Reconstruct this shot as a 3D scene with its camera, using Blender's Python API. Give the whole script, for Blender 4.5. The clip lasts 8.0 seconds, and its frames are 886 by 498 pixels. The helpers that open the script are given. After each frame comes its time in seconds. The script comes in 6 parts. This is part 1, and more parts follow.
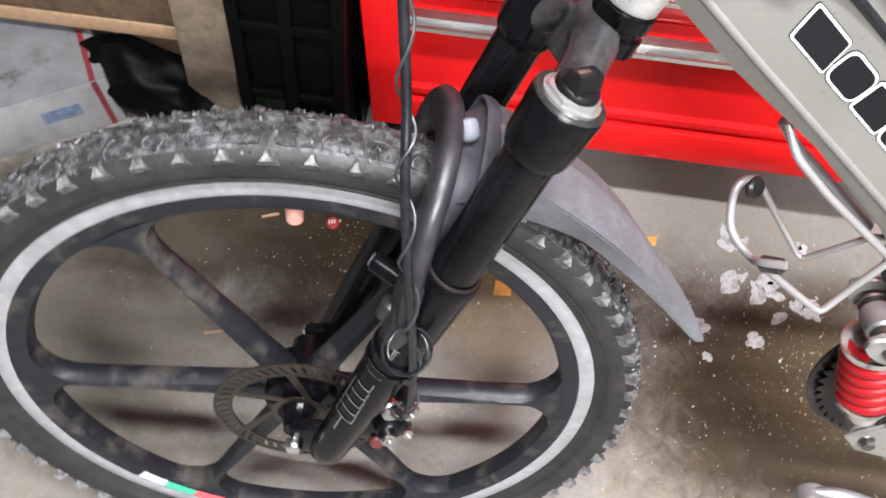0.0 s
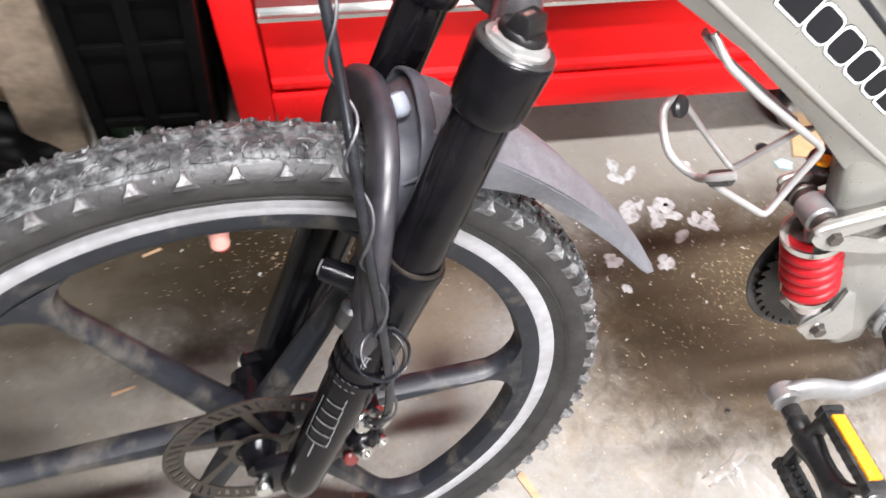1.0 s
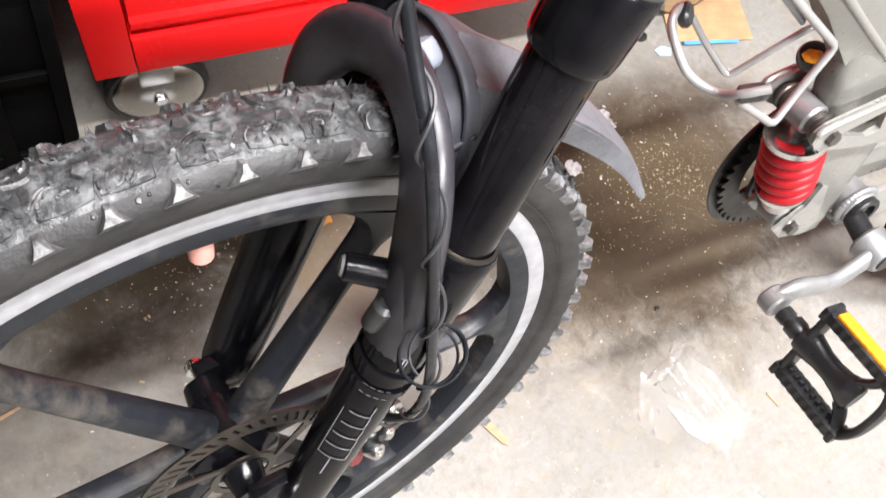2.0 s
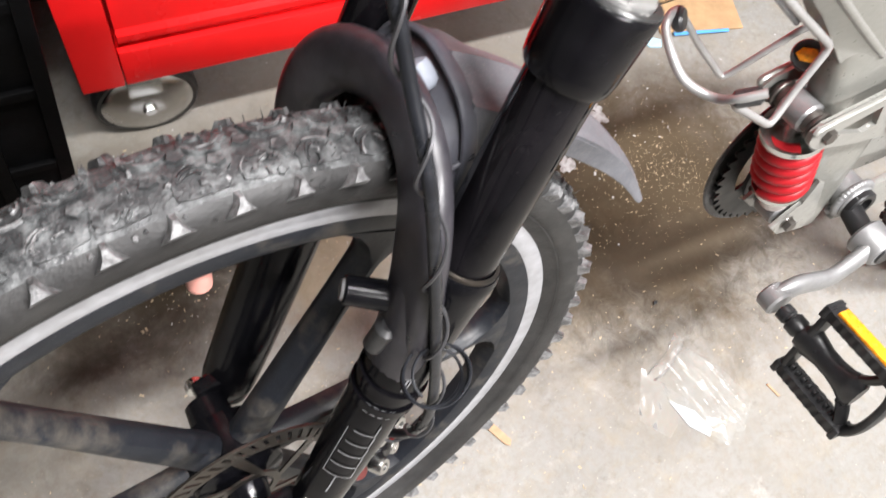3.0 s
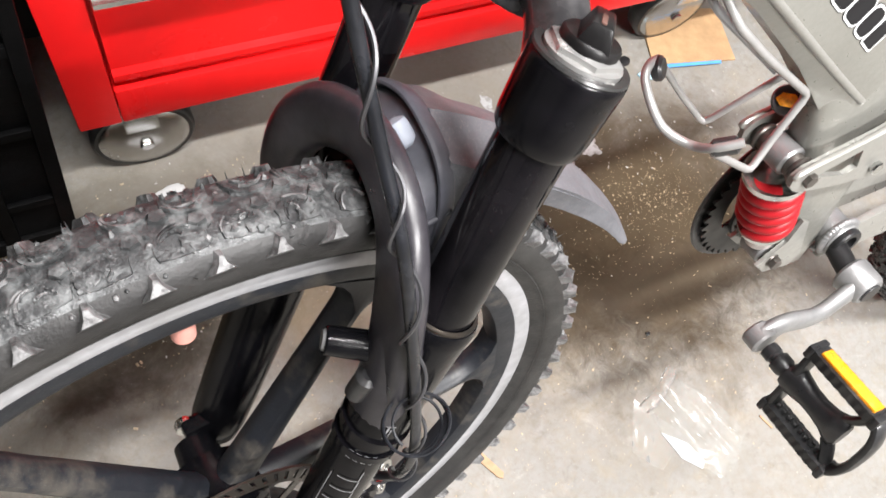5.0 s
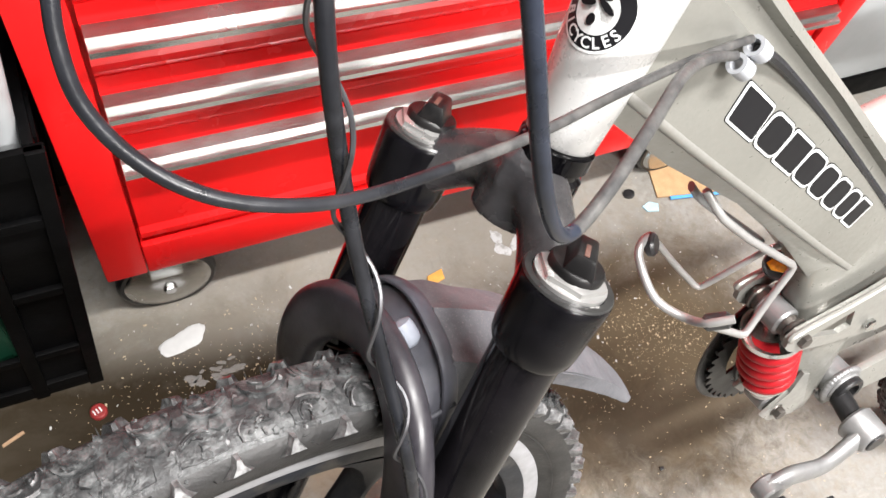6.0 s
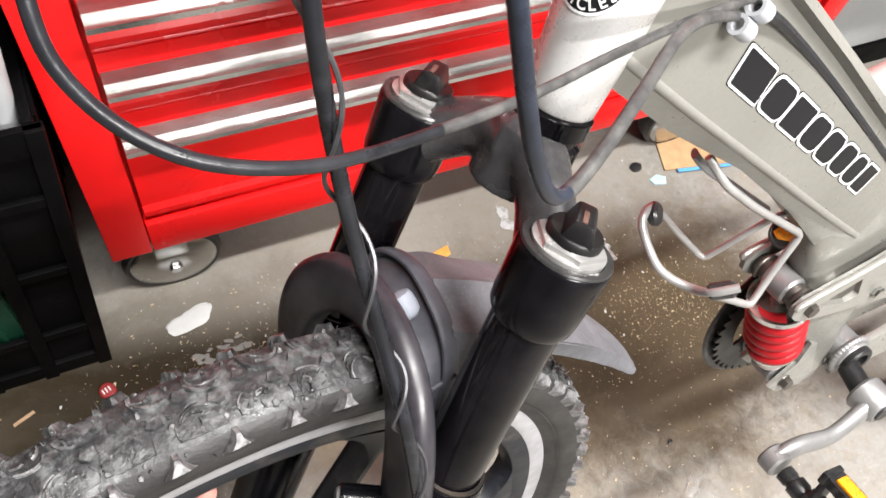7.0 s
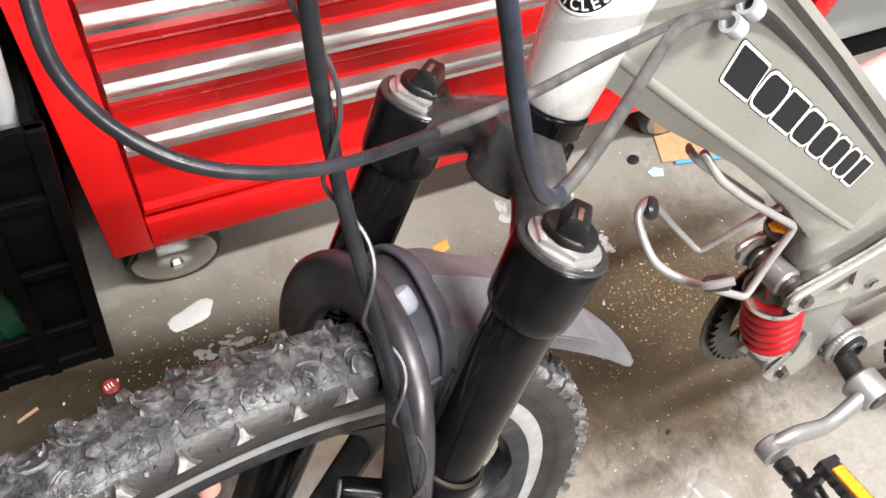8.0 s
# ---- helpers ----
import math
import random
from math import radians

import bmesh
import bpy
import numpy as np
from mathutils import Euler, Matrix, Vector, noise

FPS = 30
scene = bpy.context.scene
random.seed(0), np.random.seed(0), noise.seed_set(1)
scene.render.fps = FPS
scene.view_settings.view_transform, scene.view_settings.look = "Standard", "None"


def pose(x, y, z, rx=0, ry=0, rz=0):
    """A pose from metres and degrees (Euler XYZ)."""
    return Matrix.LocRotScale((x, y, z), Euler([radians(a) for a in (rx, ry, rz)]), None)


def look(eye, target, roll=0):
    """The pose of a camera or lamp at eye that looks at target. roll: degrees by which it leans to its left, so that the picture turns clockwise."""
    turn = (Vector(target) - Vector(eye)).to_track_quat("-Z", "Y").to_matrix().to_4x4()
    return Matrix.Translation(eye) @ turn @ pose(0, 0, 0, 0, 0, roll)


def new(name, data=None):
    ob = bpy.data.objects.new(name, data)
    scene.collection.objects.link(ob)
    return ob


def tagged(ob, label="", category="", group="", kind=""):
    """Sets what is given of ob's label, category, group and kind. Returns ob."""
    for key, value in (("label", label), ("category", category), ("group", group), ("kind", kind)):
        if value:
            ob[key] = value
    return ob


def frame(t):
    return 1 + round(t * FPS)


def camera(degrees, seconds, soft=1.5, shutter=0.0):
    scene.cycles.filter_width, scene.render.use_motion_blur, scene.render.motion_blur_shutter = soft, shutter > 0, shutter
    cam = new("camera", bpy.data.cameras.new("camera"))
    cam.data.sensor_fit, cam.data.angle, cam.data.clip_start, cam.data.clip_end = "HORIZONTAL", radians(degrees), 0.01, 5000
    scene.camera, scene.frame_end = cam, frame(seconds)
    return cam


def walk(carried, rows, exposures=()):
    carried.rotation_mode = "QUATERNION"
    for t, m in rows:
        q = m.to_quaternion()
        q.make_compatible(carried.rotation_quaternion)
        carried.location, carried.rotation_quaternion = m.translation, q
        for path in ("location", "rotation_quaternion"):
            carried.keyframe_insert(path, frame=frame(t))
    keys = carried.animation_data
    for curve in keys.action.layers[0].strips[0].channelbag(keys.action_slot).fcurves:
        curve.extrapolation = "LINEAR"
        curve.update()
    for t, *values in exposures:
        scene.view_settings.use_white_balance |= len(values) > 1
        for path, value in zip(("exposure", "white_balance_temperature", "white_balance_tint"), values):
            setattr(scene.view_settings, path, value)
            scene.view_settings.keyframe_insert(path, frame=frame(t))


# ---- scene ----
cam = camera(57.8, 8.0, soft=1.6, shutter=0.5)
PATH = [
    (0, (0.4203, 0.6514, 1.0795), (0.3539, 1.1298, 0.2039), 1.16),
    (0.4, (0.4502, 0.622, 1.085), (0.357, 1.1075, 0.2212), 3.25),
    (0.5, (0.4468, 0.6195, 1.0899), (0.3888, 1.1083, 0.2187), 3.26),
    (0.6, (0.4294, 0.621, 1.087), (0.4225, 1.1125, 0.2155), 3.1),
    (1, (0.3562, 0.6681, 1.0413), (0.4618, 1.1341, 0.1628), 6.05),
    (1.5, (0.2616, 0.7637, 0.9881), (0.5621, 1.1221, 0.1042), 23.81),
    (2.8, (0.2425, 0.7883, 0.9561), (0.5555, 1.0666, 0.048), 28.21),
    (3, (0.2497, 0.7952, 0.966), (0.5633, 1.0811, 0.0605), 26.78),
    (3.5, (0.2617, 0.796, 0.9752), (0.5736, 1.0974, 0.0742), 24.25),
    (4, (0.2653, 0.8017, 0.9759), (0.5842, 1.1046, 0.0778), 24.47),
    (4.2, (0.2671, 0.8022, 0.9765), (0.5867, 1.0977, 0.0762), 25.10),
    (5.3, (0.2636, 0.805, 0.9941), (0.5793, 1.1263, 0.1013), 24.19),
    (5.5, (0.2731, 0.8218, 1.0163), (0.5933, 1.1936, 0.145), 20.33),
    (6, (0.2756, 0.8341, 1.0357), (0.6054, 1.2536, 0.19), 17.82),
    (6.5, (0.2768, 0.8353, 1.0366), (0.6012, 1.2525, 0.1876), 17.35),
    (7, (0.2814, 0.8297, 1.0304), (0.593, 1.2326, 0.1698), 16.67),
    (7.5, (0.2841, 0.8316, 1.0344), (0.5916, 1.2249, 0.1679), 16.57),
    (8, (0.2809, 0.8286, 1.0373), (0.5902, 1.2235, 0.1722), 16.47),
]
walk(cam, [(t, look(eye, target, roll)) for t, eye, target, roll in PATH],
     [(0, 0.26, 6220, 12), (0.5, 0.58, 6250, 12), (1, 0.6, 6280, 12), (1.5, 0.71, 6300, 12), (2.8, 0.42, 6380, 11), (4.2, 0.38, 6380, 11), (5.5, 0.42, 6480, 10), (8, 0.35, 6550, 10)])

# ---- light: two shop tubes under the garage ceiling ----
world = bpy.data.worlds.new("world")
scene.world = world
world.use_nodes = True
world.node_tree.nodes["Background"].inputs[0].default_value = (0.9, 0.95, 1.0, 1)
world.node_tree.nodes["Background"].inputs[1].default_value = 0.15
scene.view_settings.exposure = 0.0


def area_lamp(name, eye, target, sx, sy, watts, colour):
    data = bpy.data.lights.new(name, "AREA")
    data.shape, data.size, data.size_y, data.energy, data.color = "RECTANGLE", sx, sy, watts, colour
    ob = new(name, data)
    ob.matrix_world = look(eye, target)
    return ob


area_lamp("tube_light", (0.78, 0.60, 2.42), (0.78, 0.60, 0), 1.2, 0.09, 92, (1.0, 0.975, 0.955))
area_lamp("tube_light", (1.15, -0.85, 2.42), (1.15, -0.85, 0), 1.2, 0.09, 143, (1.0, 0.975, 0.955))


# ---- materials ----
def material(name, base, rough=0.5, metal=0.0, vary=0.12, scale=30.0, bump=0.0, bump_scale=200.0, second=None, second_scale=4.0, second_at=(0.45, 0.7),
             coat=0.0, rough_vary=0.1, transmission=0.0, spec=0.5, dust=None, dust_at=(0.66, 0.72)):
    """A surface with grain, and a second tone (dust, stains, wear) in patches."""
    m = bpy.data.materials.new(name)
    m.use_nodes = True
    nt = m.node_tree
    bs = nt.nodes["Principled BSDF"]
    tc = nt.nodes.new("ShaderNodeTexCoord")

    def noise_at(s, detail=5.0, rough_n=0.6):
        nn = nt.nodes.new("ShaderNodeTexNoise")
        nn.inputs["Scale"].default_value, nn.inputs["Detail"].default_value, nn.inputs["Roughness"].default_value = s, detail, rough_n
        nt.links.new(tc.outputs["Object"], nn.inputs["Vector"])
        return nn

    def ramp(src, lo, hi, a, c):
        r = nt.nodes.new("ShaderNodeMapRange")
        r.inputs["From Min"].default_value, r.inputs["From Max"].default_value = lo, hi
        r.inputs["To Min"].default_value, r.inputs["To Max"].default_value = a, c
        nt.links.new(src, r.inputs["Value"])
        return r.outputs["Result"]

    def mix(fac, a, c):
        x = nt.nodes.new("ShaderNodeMix")
        x.data_type = "RGBA"
        for k, v in ((6, a), (7, c)):
            if isinstance(v, tuple):
                x.inputs[k].default_value = (*v, 1)
            else:
                nt.links.new(v, x.inputs[k])
        if isinstance(fac, float):
            x.inputs[0].default_value = fac
        else:
            nt.links.new(fac, x.inputs[0])
        return x.outputs[2]

    fine = noise_at(scale)
    dark = tuple(max(0.0, v * (1 - vary)) for v in base)
    light = tuple(min(1.0, v * (1 + vary)) for v in base)
    col = mix(ramp(fine.outputs[0], 0.3, 0.7, 0, 1), dark, light)
    if second:
        patch = noise_at(second_scale, 7.0, 0.65)
        col = mix(ramp(patch.outputs[0], second_at[0], second_at[1], 0, 1), col, second)
    if dust:
        # specks of dust and fine scuffs, thicker in patches
        speck = ramp(noise_at(1100.0, 2.0, 0.5).outputs[0], dust_at[0], dust_at[1], 0, 1)
        film = ramp(noise_at(14.0, 5.0, 0.6).outputs[0], 0.35, 0.7, 0.15, 1)
        both = nt.nodes.new("ShaderNodeMath")
        both.operation = "MULTIPLY"
        nt.links.new(speck, both.inputs[0])
        nt.links.new(film, both.inputs[1])
        col = mix(both.outputs[0], col, dust)
    nt.links.new(col, bs.inputs["Base Color"])
    nt.links.new(ramp(noise_at(scale * 0.4).outputs[0], 0.3, 0.7, max(0.02, rough - rough_vary), min(1, rough + rough_vary)), bs.inputs["Roughness"])
    bs.inputs["Metallic"].default_value = metal
    bs.inputs["Coat Weight"].default_value = coat
    bs.inputs["Coat Roughness"].default_value = 0.08
    bs.inputs["Transmission Weight"].default_value = transmission
    bs.inputs["Specular IOR Level"].default_value = spec
    if bump:
        bn = nt.nodes.new("ShaderNodeBump")
        bn.inputs["Strength"].default_value, bn.inputs["Distance"].default_value = bump, 0.002
        nt.links.new(noise_at(bump_scale).outputs[0], bn.inputs["Height"])
        nt.links.new(bn.outputs[0], bs.inputs["Normal"])
    return m


RED = material("red_gloss_paint", (0.75, 0.010, 0.011), 0.24, vary=0.04, scale=12, coat=0.0, bump=0.015, bump_scale=90, second=(0.68, 0.010, 0.011), second_scale=7, spec=0.3, dust=(0.62, 0.06, 0.055), dust_at=(0.68, 0.75))
CHROME = material("brushed_aluminium_trim", (0.52, 0.515, 0.505), 0.24, 1.0, vary=0.05, scale=40, rough_vary=0.04)
WIRE_SILVER = material("dull_silver_wire", (0.37, 0.366, 0.36), 0.38, 0.55, vary=0.08, scale=90, bump=0.1)
STEEL = material("zinc_steel", (0.66, 0.67, 0.66), 0.2, 1.0, vary=0.08, scale=50, rough_vary=0.06)
ALLOY = material("cast_alloy", (0.255, 0.255, 0.257), 0.42, 0.6, vary=0.14, scale=60, bump=0.1, second=(0.27, 0.265, 0.26), second_scale=40, second_at=(0.5, 0.75))
BRAKE_TRACK = material("machined_rim_track", (0.36, 0.362, 0.38), 0.42, 0.35, vary=0.15, scale=80, bump=0.1, second=(0.28, 0.28, 0.285), second_scale=30)
RUBBER = material("dusty_tyre_rubber", (0.0125, 0.012, 0.012), 0.55, vary=0.35, scale=90, bump=0.3, bump_scale=350, second=(0.034, 0.033, 0.032), second_scale=24, second_at=(0.45, 0.8))
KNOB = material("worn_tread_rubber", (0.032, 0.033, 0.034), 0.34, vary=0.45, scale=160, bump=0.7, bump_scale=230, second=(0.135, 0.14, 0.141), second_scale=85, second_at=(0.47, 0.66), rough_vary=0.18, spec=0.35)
TOOTH = material("scuffed_lit_tread_edge", (0.17, 0.17, 0.172), 0.4, vary=0.4, scale=220, bump=0.7, bump_scale=300, second=(0.06, 0.059, 0.059), second_scale=130, second_at=(0.44, 0.6), rough_vary=0.15)
MAG = material("slate_nylon_wheel", (0.0095, 0.011, 0.0145), 0.46, vary=0.2, scale=60, bump=0.1, spec=0.3, second=(0.075, 0.067, 0.056), second_scale=17, second_at=(0.52, 0.7), dust=(0.075, 0.072, 0.07))
BLACK = material("satin_black_paint", (0.0032, 0.003, 0.0039), 0.18, vary=0.3, scale=80, bump=0.05, second=(0.0085, 0.0078, 0.0085), second_scale=18, second_at=(0.6, 0.9), spec=0.22)
KNOB_BLACK = material("worn_black_knob", (0.0055, 0.0052, 0.0055), 0.36, vary=0.3, scale=120, bump=0.1, second=(0.013, 0.012, 0.012), second_scale=60, second_at=(0.55, 0.75), spec=0.3)
GLOSS_BLACK = material("gloss_black_stanchion", (0.0022, 0.0021, 0.0027), 0.06, vary=0.3, scale=60, rough_vary=0.03, second=(0.007, 0.0062, 0.0075), second_scale=9, second_at=(0.5, 0.66), spec=0.22, dust=(0.03, 0.028, 0.028), dust_at=(0.66, 0.72))
CAST_BLACK = material("cast_black_magnesium", (0.0024, 0.0024, 0.0032), 0.17, vary=0.25, scale=120, bump=0.12, second=(0.006, 0.006, 0.007), second_scale=16, second_at=(0.5, 0.8), spec=0.18, dust=(0.03, 0.029, 0.029))
CROWN = material("satin_black_crown", (0.026, 0.0255, 0.0275), 0.27, vary=0.3, scale=90, bump=0.06, second=(0.062, 0.058, 0.058), second_scale=20, second_at=(0.5, 0.75), spec=0.55, dust=(0.075, 0.072, 0.07))
ARCH = material("dusty_black_casting", (0.014, 0.0133, 0.0175), 0.37, vary=0.35, scale=140, bump=0.05, second=(0.04, 0.037, 0.042), second_scale=18, second_at=(0.42, 0.75), spec=0.5, dust=(0.075, 0.072, 0.07))
GUARD = material("grey_flexible_plastic", (0.1, 0.102, 0.113), 0.6, vary=0.15, scale=160, bump=0.2, spec=0.3, second=(0.15, 0.152, 0.165), second_scale=16, second_at=(0.45, 0.75), dust=(0.26, 0.25, 0.24), dust_at=(0.6, 0.7))
HOOP = material("dark_slate_plastic", (0.055, 0.056, 0.068), 0.5, vary=0.2, scale=90, bump=0.1, second=(0.075, 0.076, 0.085), second_scale=20, spec=0.3)
FRAME = material("silver_grey_frame_paint", (0.22, 0.218, 0.198), 0.36, 0.35, vary=0.05, scale=400, bump=0.02, second=(0.198, 0.196, 0.177), second_scale=10, coat=0.3)
LINK = material("pale_link_paint", (0.245, 0.242, 0.224), 0.36, 0.35, vary=0.06, scale=200, coat=0.3)
HEAD = material("bright_silver_paint", (0.52, 0.52, 0.515), 0.3, 0.3, vary=0.04, scale=300, coat=0.3)
HOSE = material("black_cable_housing", (0.009, 0.0098, 0.0125), 0.32, vary=0.3, scale=120, bump=0.1, second=(0.024, 0.025, 0.029), second_scale=30, second_at=(0.5, 0.8), spec=0.38)
PLUG = material("cool_white_nylon", (0.2, 0.215, 0.25), 0.45, vary=0.08, scale=60, spec=0.25)
GLINT_WHITE = material("white_glint_slip", (0.42, 0.425, 0.43), 0.7, vary=0.05, scale=40)
PALE_HOSE = material("mottled_grey_cable_housing", (0.042, 0.0415, 0.042), 0.45, vary=0.3, scale=200, bump=0.2, second=(0.095, 0.092, 0.088), second_scale=70, second_at=(0.42, 0.7), spec=0.3)
NAVY_HOSE = material("navy_black_cable_housing", (0.010, 0.0135, 0.023), 0.3, vary=0.25, scale=120, second=(0.019, 0.0235, 0.036), second_scale=30, spec=0.4)
CRATE = material("black_crate_plastic", (0.0014, 0.0014, 0.0016), 0.5, vary=0.4, scale=40, bump=0.15, second=(0.003, 0.0028, 0.0028), second_scale=9, spec=0.07, dust=(0.02, 0.019, 0.018))
GREEN = material("dark_green_plastic", (0.004, 0.03, 0.016), 0.4, vary=0.2, scale=40)
SPRING = material("red_spring_coat", (0.31, 0.007, 0.012), 0.4, vary=0.12, scale=60, second=(0.27, 0.012, 0.014), second_scale=40, spec=0.3)
ORANGE = material("amber_reflector", (0.85, 0.3, 0.006), 0.25, vary=0.35, scale=260, bump=0.5, bump_scale=600, coat=0.5)
WHITE = material("white_plastic", (0.33, 0.342, 0.365), 0.4, vary=0.06, scale=40)
PINK = material("pink_dust_cap", (0.52, 0.24, 0.2), 0.5, vary=0.12, scale=80)
REDCAP = material("red_cap", (0.22, 0.022, 0.022), 0.4, vary=0.15, scale=80)
DECAL_GREEN = material("green_decal", (0.05, 0.45, 0.28), 0.4, vary=0.1)
DECAL_RED = material("red_decal", (0.6, 0.1, 0.12), 0.4, vary=0.1)
PALE = material("pale_decal", (0.62, 0.64, 0.64), 0.4, vary=0.2, scale=150)
FADED = material("faded_silver_print", (0.17, 0.17, 0.178), 0.4, vary=0.5, scale=240)
INK = material("black_decal", (0.008, 0.008, 0.0095), 0.4, vary=0.1, spec=0.2)
CARD = material("brown_cardboard", (0.42, 0.27, 0.14), 0.8, vary=0.15, scale=60, bump=0.2, second=(0.34, 0.21, 0.11), second_scale=12)
ORANGE_CARD = material("orange_card", (0.62, 0.3, 0.06), 0.7, vary=0.15, scale=60)
BLUE = material("blue_plastic", (0.1, 0.35, 0.72), 0.4, vary=0.1)
PALE_BLUE = material("pale_blue_scrap", (0.4, 0.6, 0.7), 0.5, vary=0.2)
BOXWHITE = material("white_carton", (0.27, 0.272, 0.278), 0.6, vary=0.12, scale=30, second=(0.15, 0.148, 0.146), second_scale=6, second_at=(0.42, 0.66))
WOOD = material("rough_sawn_timber", (0.21, 0.165, 0.12), 0.75, vary=0.3, scale=40, bump=0.3, second=(0.11, 0.075, 0.05), second_scale=9)
RAIL = material("dark_brown_timber", (0.085, 0.055, 0.032), 0.7, vary=0.35, scale=55, bump=0.3, second=(0.16, 0.105, 0.06), second_scale=14, second_at=(0.45, 0.65))
LID = material("scuffed_shaded_carton_lid", (0.15, 0.151, 0.156), 0.65, vary=0.15, scale=30, second=(0.06, 0.058, 0.056), second_scale=13, second_at=(0.54, 0.64), dust=(0.3, 0.29, 0.28))
WALLGREY = material("grey_cabinet_paint", (0.42, 0.44, 0.45), 0.5, vary=0.05, scale=20)
PLASTER = material("garage_wall_paint", (0.33, 0.325, 0.32), 0.8, vary=0.08, scale=8, bump=0.2, bump_scale=60)
DARKWALL = material("dark_board", (0.016, 0.0155, 0.015), 0.8, vary=0.2, scale=8)
PIVOT = material("dark_steel_pivot", (0.12, 0.108, 0.098), 0.4, 0.8, vary=0.2, scale=80)
CHAINRING = material("black_steel_chainring", (0.015, 0.015, 0.016), 0.4, 0.3, vary=0.3, scale=80, second=(0.09, 0.07, 0.05), second_scale=40, second_at=(0.55, 0.8))
PEDAL = material("black_resin_pedal", (0.012, 0.012, 0.013), 0.35, vary=0.3, scale=70, bump=0.1, second=(0.04, 0.04, 0.04), second_scale=30)
SWINGARM = material("pinkish_silver_paint", (0.55, 0.5, 0.48), 0.35, 0.4, vary=0.05, scale=200)
CHIP = material("pale_wood_splinter", (0.34, 0.22, 0.13), 0.8, vary=0.2, scale=80)
SPILL = material("white_paint_spill", (0.45, 0.452, 0.45), 0.6, vary=0.06, scale=60, bump=0.2)
MARKS = material("thin_paint_mark", (0.47, 0.475, 0.48), 0.6, vary=0.2, scale=90, bump=0.4, second=(0.27, 0.262, 0.25), second_scale=70, second_at=(0.45, 0.6))
SMEAR = material("grey_paint_smear", (0.16, 0.155, 0.145), 0.7, vary=0.2, scale=90, bump=0.3, second=(0.1, 0.085, 0.065), second_scale=60, second_at=(0.5, 0.65))
SAWDUST = material("sawdust_crumbs", (0.38, 0.31, 0.21), 0.9, vary=0.3, scale=90)
WORN = material("worn_black_edge", (0.05, 0.05, 0.05), 0.3, 0.6, vary=0.4, scale=60, second=(0.7, 0.69, 0.67), second_scale=70, second_at=(0.62, 0.68))
NUT = material("satin_silver_nut", (0.43, 0.428, 0.42), 0.3, 0.75, vary=0.06, scale=90)
DIAL = material("dull_red_plastic", (0.12, 0.022, 0.02), 0.4, vary=0.2, scale=90)
DARKWIRE = material("dark_steel_wire", (0.07, 0.07, 0.075), 0.42, 0.6, vary=0.3, scale=60)
RUST = material("worn_copper_paint", (0.085, 0.043, 0.034), 0.5, vary=0.3, scale=150)
ROTOR = material("stainless_rotor", (0.075, 0.068, 0.061), 0.35, 0.9, vary=0.25, scale=60, second=(0.07, 0.055, 0.042), second_scale=30)


